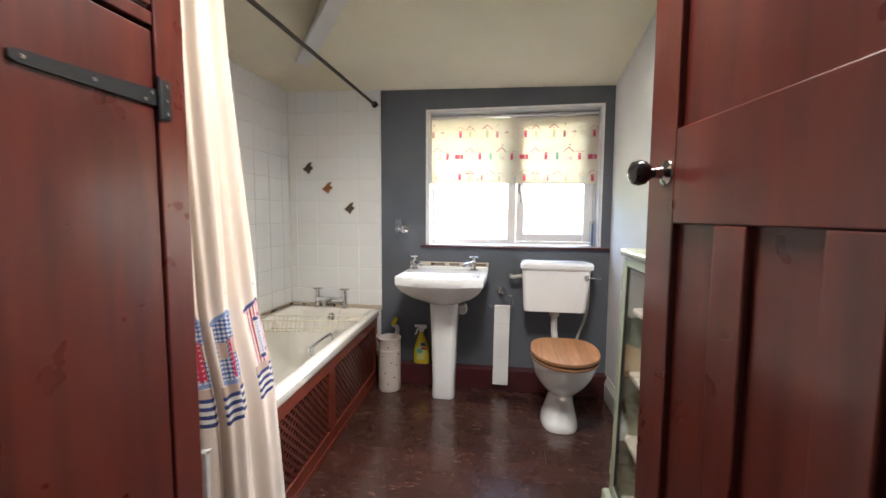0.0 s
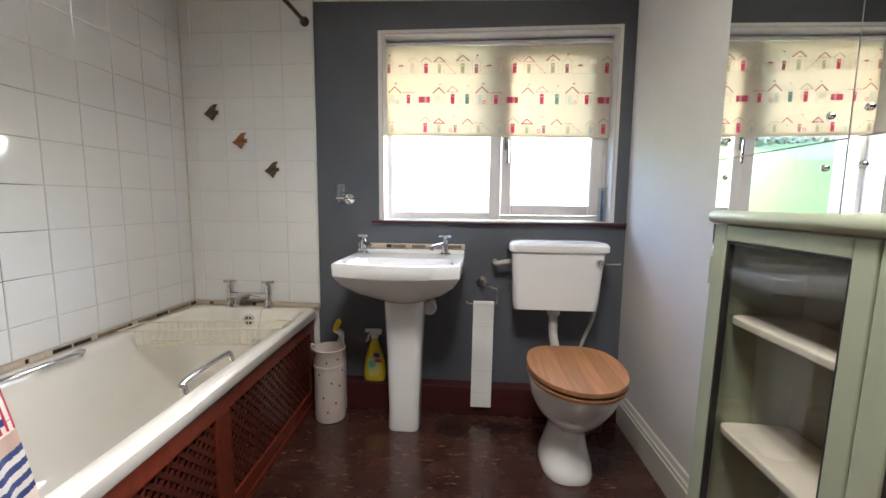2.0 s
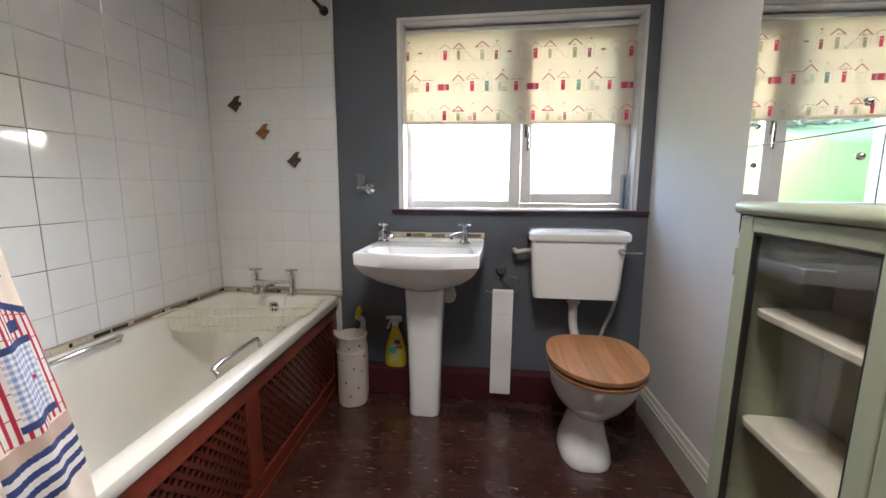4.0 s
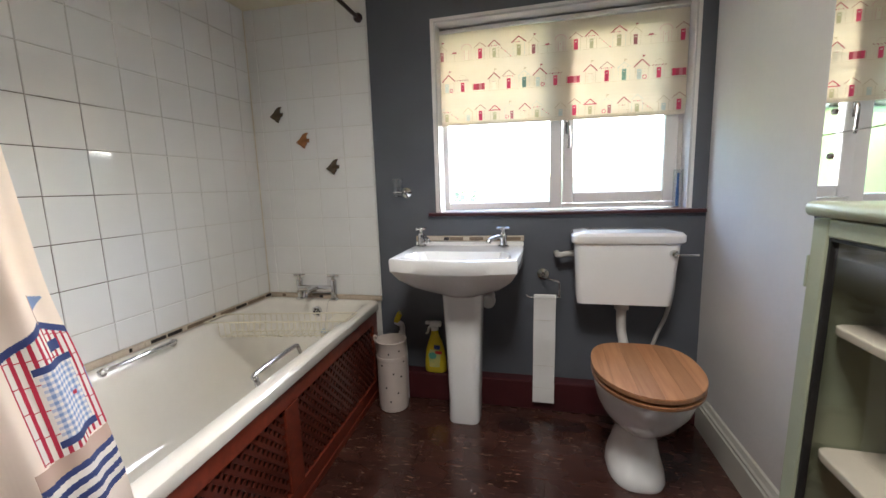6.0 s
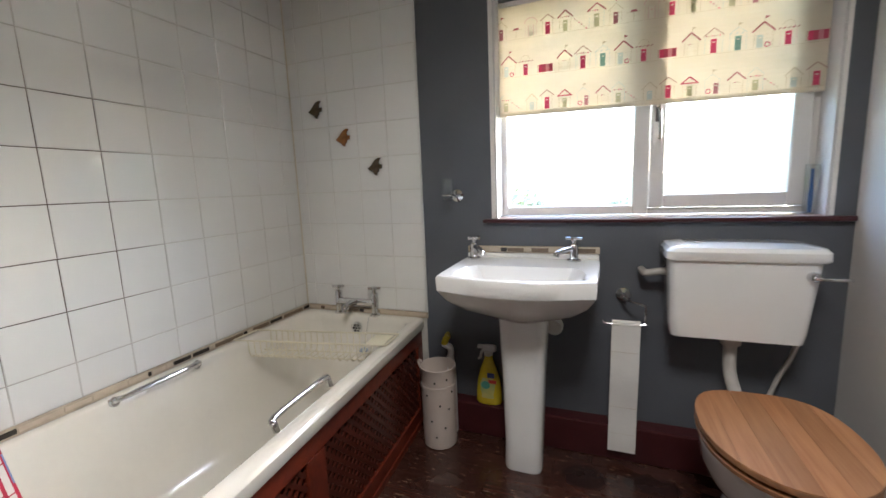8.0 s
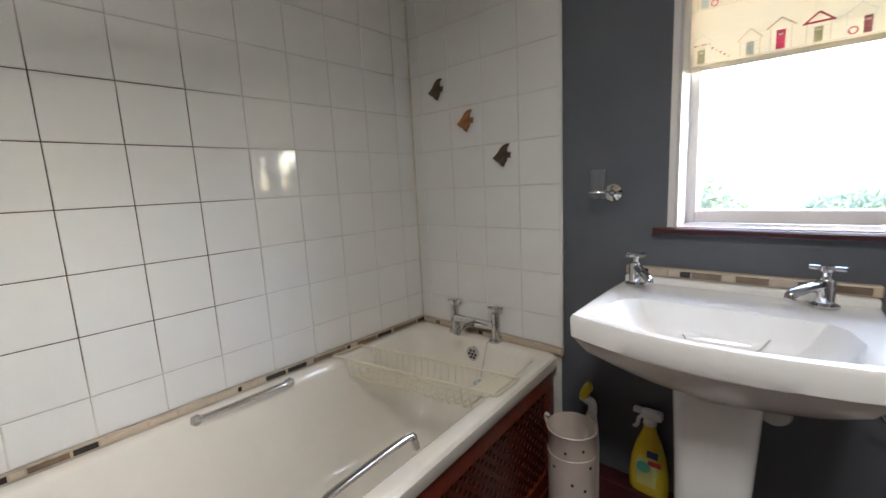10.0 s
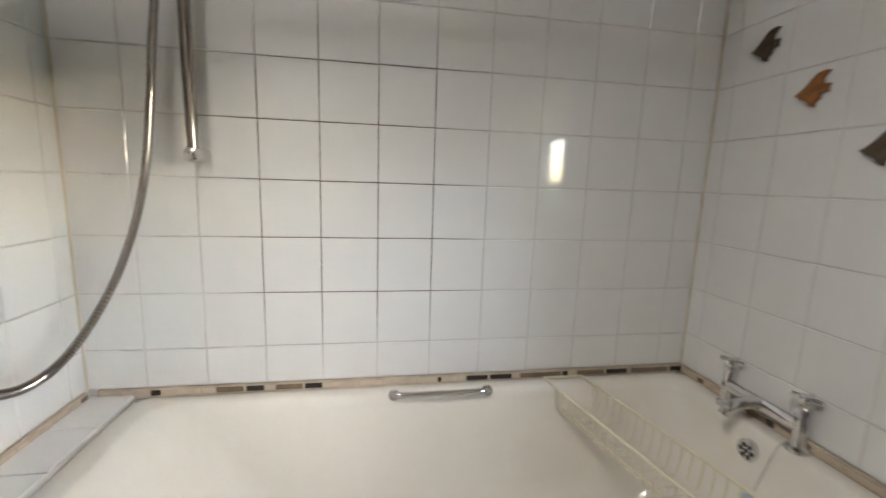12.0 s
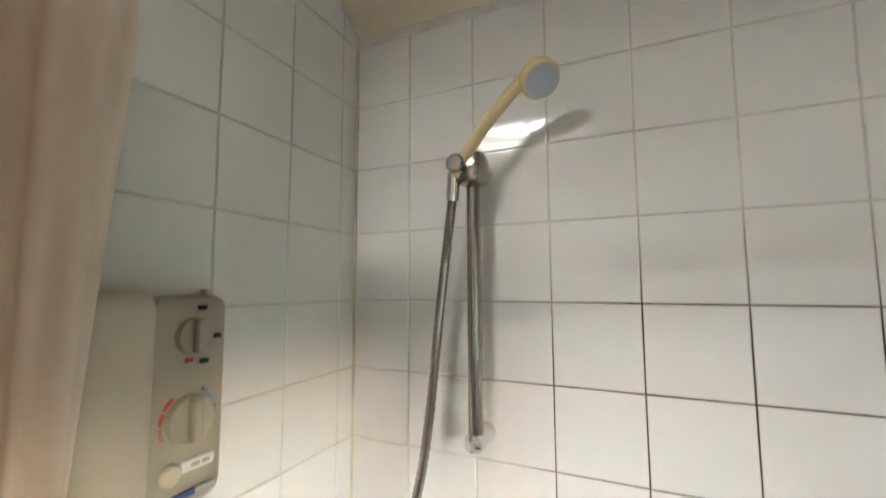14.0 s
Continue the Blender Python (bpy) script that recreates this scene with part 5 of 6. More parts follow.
hp = smooth_path([(-0.930, 1.040, 1.115), (-0.935, 1.042, 1.03), (-0.968, 1.048, 0.90), (-1.03, 1.056, 0.78), (-1.12, 1.064, 0.700), (-1.22, 1.075, 0.690), (-1.31, 1.10, 0.755), (-1.370, 1.15, 0.90), (-1.398, 1.195, 1.10),
                  (-1.407, 1.228, 1.40), (-1.404, 1.250, 1.56), (-1.397, 1.260, 1.635)], 34)
part("hose_nut", lathe([(0.0125, 1.108), (0.0135, 1.100), (0.0135, 1.075), (0.0105, 1.060), (0.0098, 1.052)], 18, (-0.9335, 1.041, 0)), M_CHROME, hose, "chrome hose coupling", True)
part("hose_cone", tube([(-1.4035, 1.2535, 1.585), (-1.400, 1.257, 1.612), (-1.397, 1.260, 1.637)], 0.0125, 16), M_CHROME, hose, "chrome hose end cone", True)
part("hose_tube", tube(hp, 0.0092, 10, ripple=0.10), M_STEEL, hose, "", True)
rail = thing("shower_rail", "chrome vertical shower slide rail on the tiles", "shower rail")
part("rail_bar", tube([(-1.422, 1.290, 1.130), (-1.422, 1.290, 1.665)], 0.0138, 18), M_STEEL, rail, "", True)
for z in (1.140, 1.655):
    part("rail_bracket", lathe([(0.020, LEFT + 0.0005), (0.020, LEFT + 0.02), (0.019, LEFT + 0.066), (0.016, LEFT + 0.074), (0.008, LEFT + 0.078), (0.001, LEFT + 0.079)], 22, (0, 1.290, z), "X"), M_CHROME, rail, "", True)
slider = part("slider", box(-1.446, -1.385, 1.262, 1.318, 1.612, 1.676, 0.014), M_STEEL, rail, "", True)
part("clamp", lathe([(0.016, -0.02), (0.018, -0.016), (0.018, 0.016), (0.014, 0.02)], 20, (-1.392, 1.270, 1.650), "X"), M_STEEL, slider, "", True)
head = thing("hand_shower", "yellowed plastic hand shower head held in its slider", "hand shower")
part("handle", tube(smooth_path([(-1.392, 1.266, 1.628), (-1.388, 1.285, 1.660), (-1.380, 1.325, 1.708), (-1.372, 1.372, 1.752), (-1.366, 1.405, 1.776)], 6), 0.0115, 14), M_HEAD, head, "", True)
bm = lathe([(0.001, 0.026), (0.015, 0.025), (0.028, 0.018), (0.034, 0.006), (0.034, -0.006), (0.031, -0.012)], 30)
face = lathe([(0.0295, -0.0105), (0.029, -0.0135), (0.001, -0.0140)], 30)
q = Vector((0.55, 0.45, -0.70)).to_track_quat("-Z", "Y").to_matrix().to_4x4()
for b2 in (bm, face):
    bmesh.ops.transform(b2, matrix=Matrix.Translation((-1.362, 1.432, 1.770)) @ q, verts=b2.verts)
part("rose_shell", bm, M_HEAD, head, "", True)
part("spray_plate", face, M_SPRAYFACE, head, "pale grey spray plate", True)

# ---- glazed cabinet ----
cab = thing("glazed_cabinet", "sage green painted low cabinet with glazed doors", "cabinet")
CF, CY0, CY1, CB = 0.503, 0.925, 1.671, 0.698
part("end_panel", box(CF + 0.022, CB, CY1 - 0.018, CY1, 0.055, 1.002, 0.003), M_GREEN, cab)
part("end_panel", box(CF + 0.022, CB, CY0, CY0 + 0.018, 0.055, 1.002, 0.003), M_GREEN, cab)
part("back_panel", box(CB - 0.008, CB, CY0 + 0.018, CY1 - 0.018, 0.055, 1.002), M_INSIDE, cab)
part("top", box(CF - 0.012, CB + 0.002, CY0 - 0.012, CY1 + 0.012, 1.002, 1.029, 0.011, 3), M_GREEN, cab, "rounded sage green cabinet top", True)
part("plinth", box(CF - 0.024, CB, CY0 - 0.014, CY1 + 0.020, 0.0, 0.062, 0.012, 3), M_GREEN, cab, "", True)
for z in (0.808, 0.565, 0.310, 0.064):
    o = [(CF + 0.034, CY0 + 0.02), (CF + 0.034, CY1 - 0.045), (CF + 0.040, CY1 - 0.028), (CF + 0.055, CY1 - 0.020), (CB - 0.010, CY1 - 0.020), (CB - 0.010, CY0 + 0.02)]
    part("shelf", prism(o, z - 0.016, z, bevel=0.003), M_SHELF, cab, "cream painted shelf")
for y0, y1 in ((1.304, CY1 - 0.002), (CY0 + 0.002, 1.300)):
    dr = part("door", box(CF, CF + 0.020, y1 - 0.042, y1, 0.062, 0.999, 0.003), M_GREEN, cab, "glazed cabinet door")
    for a, b, z0, z1 in ((y0, y0 + 0.036, 0.062, 0.999), (y0 + 0.036, y1 - 0.042, 0.968, 0.999), (y0 + 0.036, y1 - 0.042, 0.062, 0.11)):
        part("door_rail", box(CF + 0.0003, CF + 0.0197, a, b, z0, z1, 0.003), M_GREEN, dr)
    bm = bmesh.new()
    for a, b, z0, z1 in ((y0 + 0.036, y0 + 0.042, 0.11, 0.968), (y1 - 0.048, y1 - 0.042, 0.11, 0.968), (y0 + 0.042, y1 - 0.048, 0.962, 0.968), (y0 + 0.042, y1 - 0.048, 0.11, 0.116)):
        box(CF + 0.004, CF + 0.016, a, b, z0, z1, bm=bm)
    part("glazing_bead", bm, M_DARK, dr)
    pane = part("door_pane", box(CF + 0.008, CF + 0.011, y0 + 0.036, y1 - 0.042, 0.11, 0.968), M_CABGLASS, dr, "clear glass pane")
    pane.visible_shadow = False
bm = lathe([(0.007, CF + 0.001), (0.007, CF - 0.006), (0.004, CF - 0.012)], 14, (0, 1.318, 0.575), "X")
box(CF - 0.014, CF - 0.010, 1.300, 1.336, 0.570, 0.580, 0.002, bm=bm)
part("catch", bm, M_BRASS, cab, "small brass turn catch", True)
for z in (0.90, 0.16):
    part("door_hinge", box(CF - 0.002, CF + 0.012, CY1 - 0.003, CY1 + 0.003, z - 0.03, z + 0.03, 0.002), M_GREEN, cab)

# the cabinet leans a little back against the wall
cab.matrix_basis = pose(CF, 0, 0.98, 0, 1.2, 0) @ Matrix.Translation((-CF, 0, -0.98))

# ---- mirror tiles ----
for y0, y1 in ((1.6265, 2.040), (1.210, 1.6235)):
    for z0, z1 in ((0.62, 1.1705), (1.1735, 1.742)):
        mr = thing("mirror_panel", "frameless mirror panel screwed to the wall above the cabinet", "mirror", group="mirror panels")
        part("mirror_glass", prism([(right_x(y0) - 0.005, y0), (right_x(y0) - 0.001, y0), (right_x(y1) - 0.001, y1), (right_x(y1) - 0.005, y1)], z0, z1), M_MIRROR, mr)
        for y in (y0 + 0.045, y1 - 0.035):
            for z in (z0 + 0.05, z1 - 0.052):
                part("mirror_screw", lathe([(0.0075, -0.004), (0.007, -0.009), (0.004, -0.012), (0.001, -0.0125)], 14, (right_x(y), y, z), "X"), M_CHROME, mr, "domed chrome mirror screw", True)

# ---- blind ----
blind = thing("window_blind", "cream fabric blind printed with beach huts, half lowered", "blind")
BLX0, BLX1, BLY, BLZ0, BLZ1 = -0.468, 0.611, 2.818, 1.365, 1.790


def hang(x):
    """The blind hangs a little out of level."""
    return -0.017 * ((x - BLX0) / (BLX1 - BLX0) - 0.5)


loops = []
COLS_B = 24
for i in range(28):
    z = BLZ0 + (BLZ1 - BLZ0) * i / 27
    front, rear = [], []
    for k in range(COLS_B + 1):
        x = BLX0 + (BLX1 - BLX0) * k / COLS_B
        y = BLY + 0.0016 * math.sin(i * 0.8 + k * 0.35) + 0.0012 * math.sin(k * 0.9) * (1 - i / 27)
        front.append((x, y, z + hang(x)))
        rear.append((x, y + 0.0012, z + hang(x)))
    loops.append(front + rear[::-1])
part("blind_cloth", rings(loops), M_BLIND, blind)
bm = box(BLX0, BLX1, BLY - 0.0025, BLY + 0.004, BLZ0 - 0.004, BLZ0 + 0.010, 0.002)
for v in bm.verts:
    v.co.z += hang(v.co.x)
part("hem_bar", bm, M_BLIND, blind)
part("head_rail", box(BLX0 - 0.004, BLX1 + 0.006, BLY - 0.006, BLY + 0.022, BLZ1 + 0.004, BLZ1 + 0.022, 0.003), M_FRAME, blind)
M_REDP2 = cloth_mat("soft_red_print", (0.66, 0.13, 0.20), 0.45)
M_CREAMP = cloth_mat("cream_print", (0.90, 0.84, 0.72), 0.4)
M_DUSK = cloth_mat("dusky_pink_print", (0.56, 0.24, 0.27), 0.4)
M_BLUSH = cloth_mat("blush_print", (0.82, 0.64, 0.58), 0.4)
M_BLUSHD = cloth_mat("deep_blush_print", (0.78, 0.34, 0.40), 0.4)
M_OLIVE = cloth_mat("olive_print", (0.60, 0.58, 0.38), 0.4)
M_ICE = cloth_mat("ice_blue_print", (0.66, 0.72, 0.68), 0.4)
M_FAINTER = cloth_mat("brown_print", (0.56, 0.38, 0.30), 0.4)
PRINT_INKS = (M_PINK, M_ROOF, M_TEAL, M_FAINT, M_REDP2, M_CREAMP, M_DUSK, M_BLUSH, M_BLUSHD, M_OLIVE, M_ICE, M_FAINTER)
prints = {m_.name: bmesh.new() for m_ in PRINT_INKS}


def ink(m_, *pts):
    b2 = prints[m_.name]
    f = b2.faces.new([b2.verts.new((x, BLY - 0.0042, z + hang(x))) for x, z in pts])
    return f


def ink_line(m_, x0, z0, x1, z1, w):
    d = Vector((x1 - x0, z1 - z0)).normalized() * w / 2
    ink(m_, (x0 - d.y, z0 + d.x), (x1 - d.y, z1 + d.x), (x1 + d.y, z1 - d.x), (x0 + d.y, z0 - d.x))


def ink_rect(m_, x, z, w, h):
    ink(m_, (x, z), (x + w, z), (x + w, z + h), (x, z + h))


def roofline(m_, x, w, z, rise, thick):
    ink_line(m_, x - w / 2 - 0.006, z, x, z + rise, thick)
    ink_line(m_, x, z + rise, x + w / 2 + 0.006, z, thick)


def walls(x, w, z, h, m_=None):
    m_ = m_ or M_FAINT
    for xe in (x - w / 2, x + w / 2):
        ink_line(m_, xe, z, xe, z + h, 0.0013)
    for j in range(3):
        ink_line(m_, x - w / 2, z + h * (0.3 + 0.25 * j), x + w / 2, z + h * (0.3 + 0.25 * j), 0.0004)


def doorway(m_, x, z, w=0.0155, h=0.040):
    ink_rect(m_, x - w / 2, z, w, h)
    b2 = prints[M_CREAMP.name]
    zz = z + h * 0.72
    b2.faces.new([b2.verts.new((px, BLY - 0.0048, pz + hang(px))) for px, pz in ((x - 0.004, zz), (x + 0.004, zz), (x + 0.004, zz + 0.005), (x, zz + 0.003), (x - 0.004, zz + 0.005))])


def pennant(x, z, m_):
    ink_line(M_FAINT, x, z, x, z + 0.016, 0.0013)
    ink(m_, (x, z + 0.017), (x + 0.013, z + 0.014), (x, z + 0.007))


def lifebuoy(x, z, r_=0.0075):
    for j in range(12):
        a_, b_ = radians(j * 30), radians(j * 30 + 30)
        ink_line(M_PINK if j % 3 else M_ROOF, x + r_ * math.cos(a_), z + r_ * math.sin(a_), x + r_ * math.cos(b_), z + r_ * math.sin(b_), 0.0028)


def bunting(x, z, n, dx, dz):
    for j in range(n):
        px, pz = x + j * dx, z + j * dz
        ink((M_ROOF, M_FAINT, M_PINK)[j % 3], (px - 0.003, pz + 0.002), (px + 0.003, pz + 0.002), (px, pz - 0.004))


def beach_hut(c, x, z):
    """One motif of the print, by its kind, standing at x on the line z."""
    if c == "D":
        walls(x, 0.040, z, 0.046)
        roofline(M_FAINT, x, 0.040, z + 0.046, 0.024, 0.0022)
        doorway(M_DUSK, x, z)
        pennant(x, z + 0.070, M_ROOF)
    elif c == "m":
        ink(M_ROOF, (x - 0.013, z + 0.030), (x - 0.007, z + 0.038), (x + 0.007, z + 0.039), (x + 0.013, z + 0.032))
        ink_line(M_FAINT, x - 0.026, z + 0.030, x + 0.022, z + 0.031, 0.0014)
        ink_line(M_FAINT, x, z, x, z + 0.03, 0.0014)
    elif c == "R":
        walls(x, 0.042, z, 0.048, M_BLUSH)
        for j in range(6):
            a_, b_ = radians(j * 30), radians(j * 30 + 30)
            ink_line(M_BLUSH, x + 0.025 * math.cos(a_), z + 0.048 + 0.022 * math.sin(a_), x + 0.025 * math.cos(b_), z + 0.048 + 0.022 * math.sin(b_), 0.004)
        doorway(M_CREAMP, x, z, 0.017, 0.042)
        for xe in (x - 0.010, x + 0.010):
            ink_line(M_BLUSH, xe, z, xe, z + 0.042, 0.003)
        lifebuoy(x, z + 0.032, 0.003)
    elif c == "P":
        walls(x, 0.040, z, 0.050)
        roofline(M_FAINTER, x, 0.044, z + 0.050, 0.022, 0.0032)
        doorway(M_PINK, x, z, 0.0175, 0.044)
    elif c == "d":
        walls(x, 0.042, z, 0.050)
        roofline(M_ROOF, x, 0.044, z + 0.050, 0.026, 0.0045)
        doorway(M_OLIVE, x, z)
        bunting(x - 0.012, z + 0.052, 4, 0.008, 0.0)
        bunting(x + 0.034, z + 0.038, 6, 0.0085, -0.0075)
    elif c == "H":
        walls(x, 0.052, z, 0.056, M_ICE)
        roofline(M_ROOF, x, 0.054, z + 0.056, 0.026, 0.0048)
        doorway(M_OLIVE, x, z, 0.018, 0.046)
        bunting(x - 0.022, z + 0.058, 4, 0.008, 0.0)
    elif c == "h":
        walls(x, 0.052, z, 0.050)
        roofline(M_ROOF, x, 0.052, z + 0.050, 0.030, 0.0048)
        doorway(M_ICE, x - 0.010, z, 0.017, 0.040)
        lifebuoy(x + 0.012, z + 0.008)
        pennant(x + 0.002, z + 0.082, M_ROOF)
    elif c == "S":
        walls(x, 0.044, z, 0.052, M_BLUSH)
        for j in range(5):
            ink_line((M_FAINTER, M_ROOF)[j % 2], x - 0.028 + j * 0.0125, z + 0.050, x - 0.020 + j * 0.0125, z + 0.055, 0.0036)
        for j in range(5):
            a_, b_ = radians(15 + j * 30), radians(45 + j * 30)
            ink_line(M_FAINT, x + 0.018 * math.cos(a_), z + 0.056 + 0.020 * math.sin(a_), x + 0.018 * math.cos(b_), z + 0.056 + 0.020 * math.sin(b_), 0.0014)
        doorway(M_PINK, x, z, 0.017, 0.042)
    elif c == "B":
        for j in range(4):
            ink_rect((M_PINK, M_REDP2, M_BLUSHD, M_REDP2)[j], x - 0.027 + j * 0.0135, z + 0.004, 0.0135, 0.029)
        ink_rect(M_FAINT, x - 0.032, z + 0.003, 0.003, 0.030)
    elif c == "q":
        walls(x, 0.042, z, 0.048)
        roofline(M_ROOF, x, 0.046, z + 0.048, 0.028, 0.0045)
        doorway(M_CREAMP, x, z, 0.017, 0.036)
        bunting(x - 0.005, z + 0.036, 2, 0.009, 0.0)
        pennant(x + 0.002, z + 0.078, M_FAINT)
    elif c == "W":
        walls(x, 0.052, z, 0.054, M_ICE)
        roofline(M_FAINTER, x, 0.050, z + 0.056, 0.026, 0.0032)
        doorway(M_PINK, x, z, 0.018, 0.046)
        bunting(x - 0.022, z + 0.056, 6, 0.008, 0.0)
    elif c == "T":
        walls(x, 0.048, z, 0.050, M_ICE)
        for j in range(3):
            ink_line(M_ICE, x - 0.026 + j * 0.0175, z + 0.052, x - 0.018 + j * 0.0175, z + 0.058, 0.003)
        roofline(M_ICE, x, 0.040, z + 0.054, 0.020, 0.0018)
        doorway(M_TEAL, x, z, 0.018, 0.046)
        pennant(x, z + 0.072, M_FAINT)
    elif c == "e":
        walls(x, 0.044, z, 0.046, M_ICE)
        bunting(x - 0.014, z + 0.046, 5, 0.008, 0.0)
        roofline(M_ICE, x, 0.036, z + 0.052, 0.022, 0.0016)
        doorway(M_OLIVE, x, z, 0.017, 0.034)
        bunting(x + 0.026, z + 0.034, 5, 0.009, -0.007)
    elif c == "f":
        walls(x, 0.040, z, 0.036)
        roofline(M_FAINT, x, 0.040, z + 0.036, 0.026, 0.0028)
        doorway(M_ICE, x, z, 0.017, 0.030)
    elif c == "u":
        walls(x, 0.042, z, 0.042)
        roofline(M_REDP2, x, 0.044, z + 0.042, 0.024, 0.0040)
        ink_line(M_REDP2, x - 0.026, z + 0.044, x + 0.026, z + 0.044, 0.0045)
        doorway(M_OLIVE, x, z, 0.016, 0.034)
    elif c == "L":
        walls(x, 0.044, z, 0.046, M_ICE)
        roofline(M_ICE, x, 0.040, z + 0.046, 0.020, 0.0016)
        doorway(M_DUSK, x + 0.012, z, 0.014, 0.036)
        lifebuoy(x - 0.011, z + 0.010)
        pennant(x, z + 0.066, M_FAINT)
    elif c == "r":
        roofline(M_ROOF, x, 0.042, z + 0.040, 0.026, 0.0040)
        walls(x, 0.038, z, 0.038)
        bunting(x - 0.004, z + 0.032, 2, 0.008, 0.0)


# the rows of the printed pattern: kind and place within one repeat of the cloth
REPEAT = 0.4295
ROWS_P = ((1.662, -0.456, "D0 m61 R119 P184 d250 H363"), (1.518, -0.427, "h0 S68 B147 q219 W287 T358"), (1.381, -0.441, "e0 f106 P166 u234 L303 r375"))
for zb, x0, motifs in ROWS_P:
    ink_line(M_FAINT, BLX0 + 0.004, zb - 0.003, BLX1 - 0.004, zb - 0.003, 0.0009)
    for rnd_ in range(3):
        for word in motifs.split():
            x = x0 + rnd_ * REPEAT + int(word[1:]) / 1000
            if BLX0 + 0.006 < x < BLX1 - 0.020:
                beach_hut(word[0], x, zb)
for m_ in PRINT_INKS:
    tagged(part("beach_hut_print", prints[m_.name], m_, blind), kind="stuff")

# ---- mosaic strip along the bath ----
def mosaic_run(name, along, fixed, a0, a1, seed, laid=()):
    run = thing(name, "thin cream and brown mosaic strip sealing the bath edge", "tile trim", kind="structure")
    r_ = random.Random(seed)

    def bx(p0, p1, d0, d1, z0, z1, bev=0.0):
        if along == "Y":
            return box(fixed + d0, fixed + d1, p0, p1, z0, z1, bev, 1)
        s = 1 if name.endswith("shower") else -1
        lo, hi = sorted((fixed + s * d0, fixed + s * d1))
        return box(p0, p1, lo, hi, z0, z1, bev, 1)
    part("sealant", bx(a0, a1, 0.0, 0.010, 0.496, 0.523, 0.002), M_CAULK, run)
    p = a0 + 0.004
    for q, w, m_ in laid:
        while p < q - 0.012:
            step = min(r_.choice((0.05, 0.07, 0.10)), q - p)
            part("mosaic_tile", bx(p, p + step - 0.003, 0.009, 0.0115, 0.503, 0.5175, 0.001), M_MOS_C, run)
            p += step
        part("mosaic_tile", bx(q, q + w, 0.009, 0.0125, 0.503, 0.5175, 0.001), m_, run)
        p = q + w + 0.003
    while p < a1 - 0.02:
        w = min(r_.choice((0.025, 0.045, 0.07, 0.10)), a1 - p)
        part("mosaic_tile", bx(p, p + w - 0.003, 0.009, 0.0125, 0.503, 0.5175, 0.001), r_.choice((M_MOS_C, M_MOS_C, M_MOS_C, M_MOS_B, M_MOS_D)), run)
        p += w


DARK_PIECES = [(1.129, 0.023, M_MOS_D), (1.292, 0.069, M_MOS_B), (1.369, 0.046, M_MOS_D), (1.447, 0.072, M_MOS_B), (1.525, 0.047, M_MOS_D), (1.907, 0.010, M_MOS_D), (1.995, 0.066, M_MOS_D),
               (2.069, 0.068, M_MOS_D), (2.166, 0.133, M_MOS_B), (2.306, 0.016, M_MOS_D), (2.356, 0.092, M_MOS_B), (2.456, 0.072, M_MOS_D), (2.542, 0.133, M_MOS_B), (2.684, 0.040, M_MOS_D)]
mosaic_run("mosaic_trim_long", "Y", LEFT, 1.0, 2.728, 3, DARK_PIECES)
mosaic_run("mosaic_trim_taps", "X", BACK - 0.008, LEFT + 0.014, -0.80, 5)
mosaic_run("mosaic_trim_shower", "X", END, LEFT + 0.014, -0.76, 6)

# ---- wall tiles ----
PITCH, GAP = 0.1525, 0.0026
tile_meshes = {}


def tile_mesh(w, h):
    key = (round(w, 3), round(h, 3))
    if key not in tile_meshes:
        i, e = 0.0016, 0.0014
        v = []
        for ins, z in ((i, 0.0), (0, -e), (0, -0.006)):
            v += [(-w / 2 + ins, -h / 2 + ins, z), (w / 2 - ins, -h / 2 + ins, z), (w / 2 - ins, h / 2 - ins, z), (-w / 2 + ins, h / 2 - ins, z)]
        f = [(0, 1, 2, 3)]
        for b in (0, 4):
            for j in range(4):
                f.append((b + j, b + 4 + j, b + 4 + (j + 1) % 4, b + (j + 1) % 4))
        me = bpy.data.meshes.new("tile")
        me.from_pydata(v, [], f)
        me.materials.append(M_TILE)
        tile_meshes[key] = me
    return tile_meshes[key]


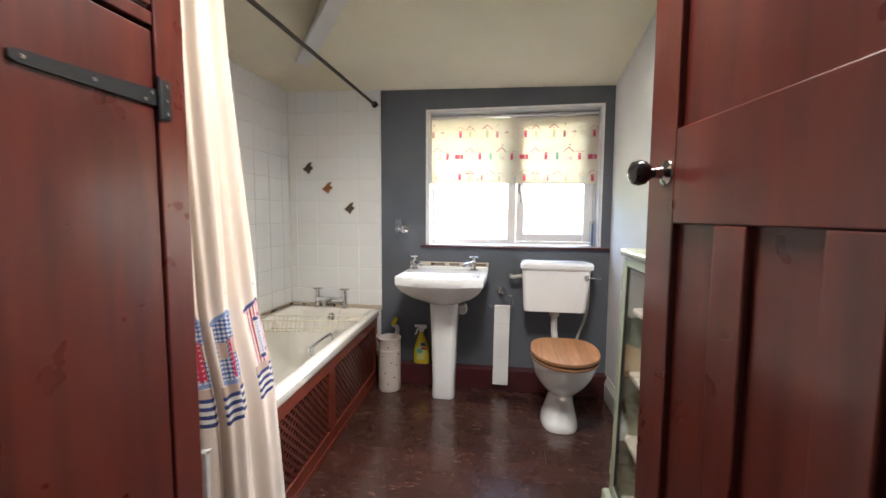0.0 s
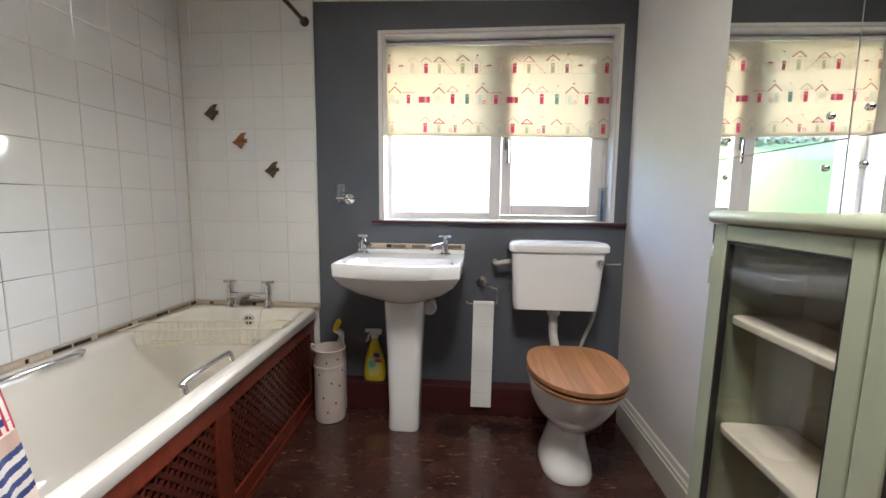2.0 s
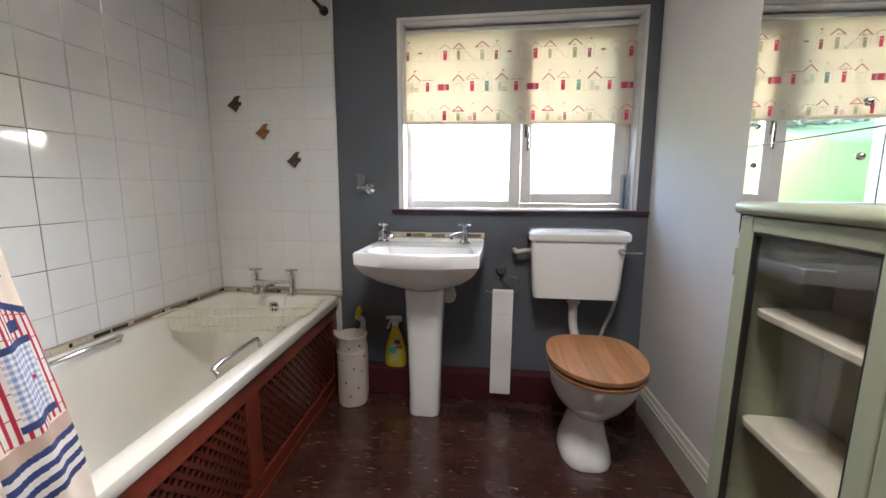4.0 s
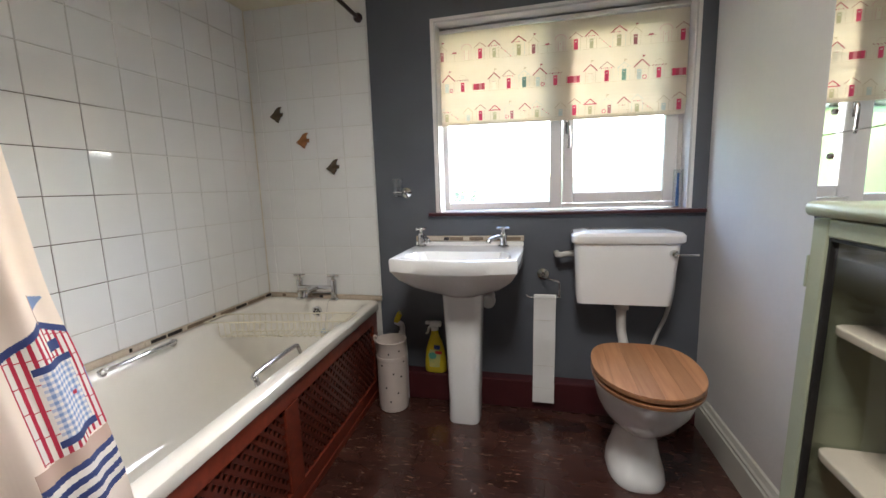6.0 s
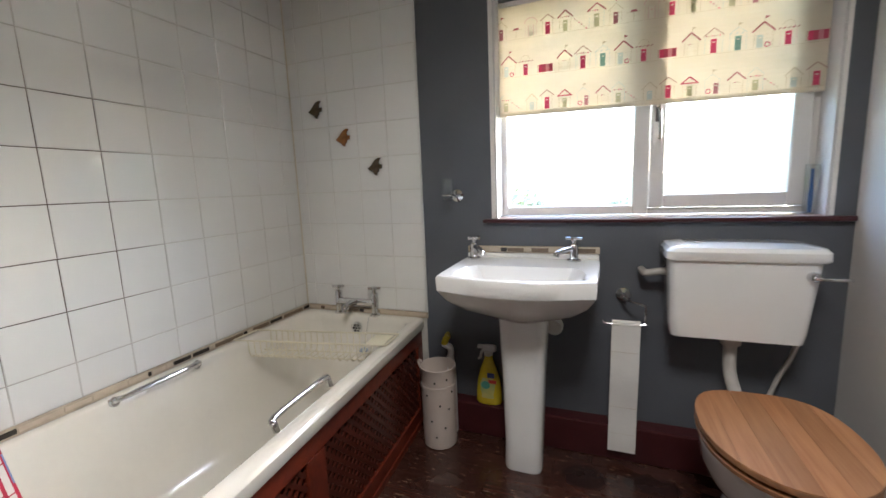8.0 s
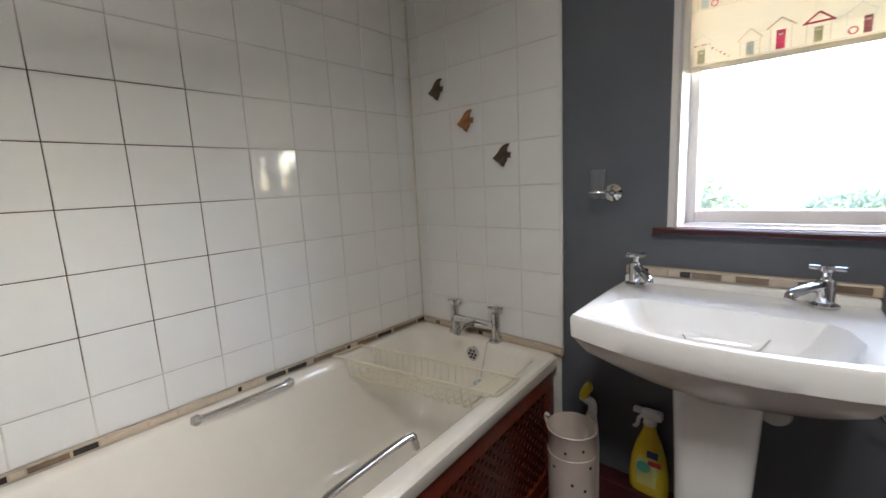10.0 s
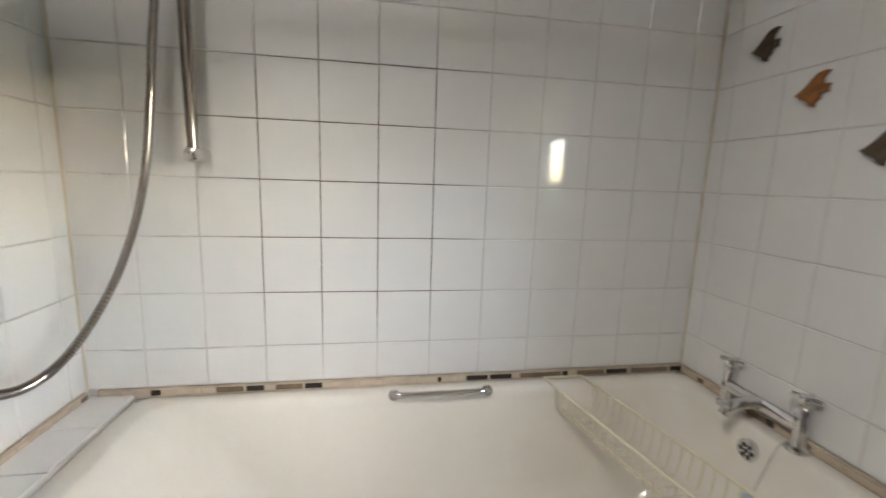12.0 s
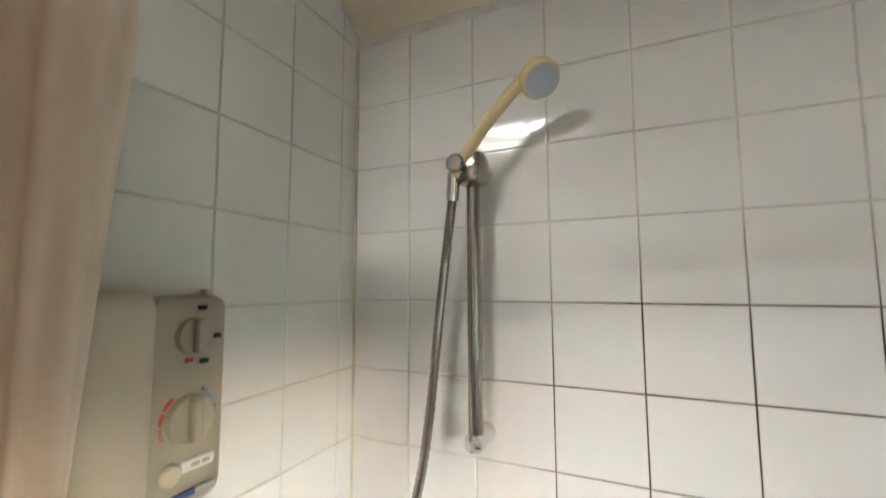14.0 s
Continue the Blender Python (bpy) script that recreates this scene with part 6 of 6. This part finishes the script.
def tile_wall(wall, us, vs, place, seed):
    r_ = random.Random(seed)
    for u0, u1 in zip(us, us[1:]):
        for v0, v1 in zip(vs, vs[1:]):
            if u1 - u0 < 0.02 or v1 - v0 < 0.02:
                continue
            ob = new("tile", tile_mesh(u1 - u0 - GAP, v1 - v0 - GAP))
            ob.parent = wall
            ob.matrix_basis = place((u0 + u1) / 2, (v0 + v1) / 2) @ pose(0, 0, r_.uniform(-0.0004, 0.0002), r_.gauss(0, 0.16), r_.gauss(0, 0.16), r_.gauss(0, 0.08))


rows_z = [0.5215] + [1.239 + PITCH * j for j in range(-4, 6)]
cols_left = [END + 0.001] + [1.574 + PITCH * k for k in range(-3, 8)] + [BACK - 0.009]
tile_wall(wall_left, cols_left, rows_z, lambda u, v: pose(LEFT, u, v, 90, 0, 90), 1)
cols_back = [LEFT + 0.001] + [-0.811 - PITCH * k for k in range(4, -1, -1)]
tile_wall(wall_back_tiled, cols_back, rows_z, lambda u, v: pose(u, BACK - 0.0078, v, 90, 0, 0), 2)
cols_end = [LEFT + 0.001] + [-1.273 + PITCH * k for k in range(-1, 4)] + [-0.736]
tile_wall(wall_end, cols_end, rows_z + [2.154, 2.3065], lambda u, v: pose(u, END, v, 90, 0, 180), 3)

structure("tile_edge_trim", box(-0.8105, -0.8025, BACK - 0.0115, BACK - 0.0005, 0.50, 1.985, 0.002), M_WHITEPL, "white plastic edge trim of the tiling", "trim")
structure("corner_sealant", box(LEFT + 0.0002, LEFT + 0.0050, BACK - 0.0125, BACK - 0.0079, 0.525, 1.99, 0.001), M_SEAL, "cream sealant in the corner of the tiles", "sealant")
structure("corner_sealant_shower", box(LEFT + 0.0002, LEFT + 0.0050, END + 0.0002, END + 0.0050, 0.525, 1.99, 0.001), M_SEAL, "cream sealant in the corner of the tiles", "sealant")

# ---- floorboards ----
rnd = random.Random(21)
y = -1.5
while y < 2.66:
    w = rnd.choice((0.138, 0.142, 0.146))
    xs = [-1.6 + rnd.uniform(0, 0.6), -0.05 + rnd.uniform(-0.5, 0.35), 1.05]
    xs = [-1.65] + [v for v in xs if -1.5 < v < 0.9] + [1.05]
    for x0, x1 in zip(xs, xs[1:]):
        zt = rnd.uniform(-0.0006, 0.0)
        b2 = box(x0 + 0.001, x1 - 0.001, y + 0.0005, min(y + w, BACK) - 0.0005, -0.019, zt)
        ob = part("floorboard", b2, M_FLOOR, floor)
    y += w
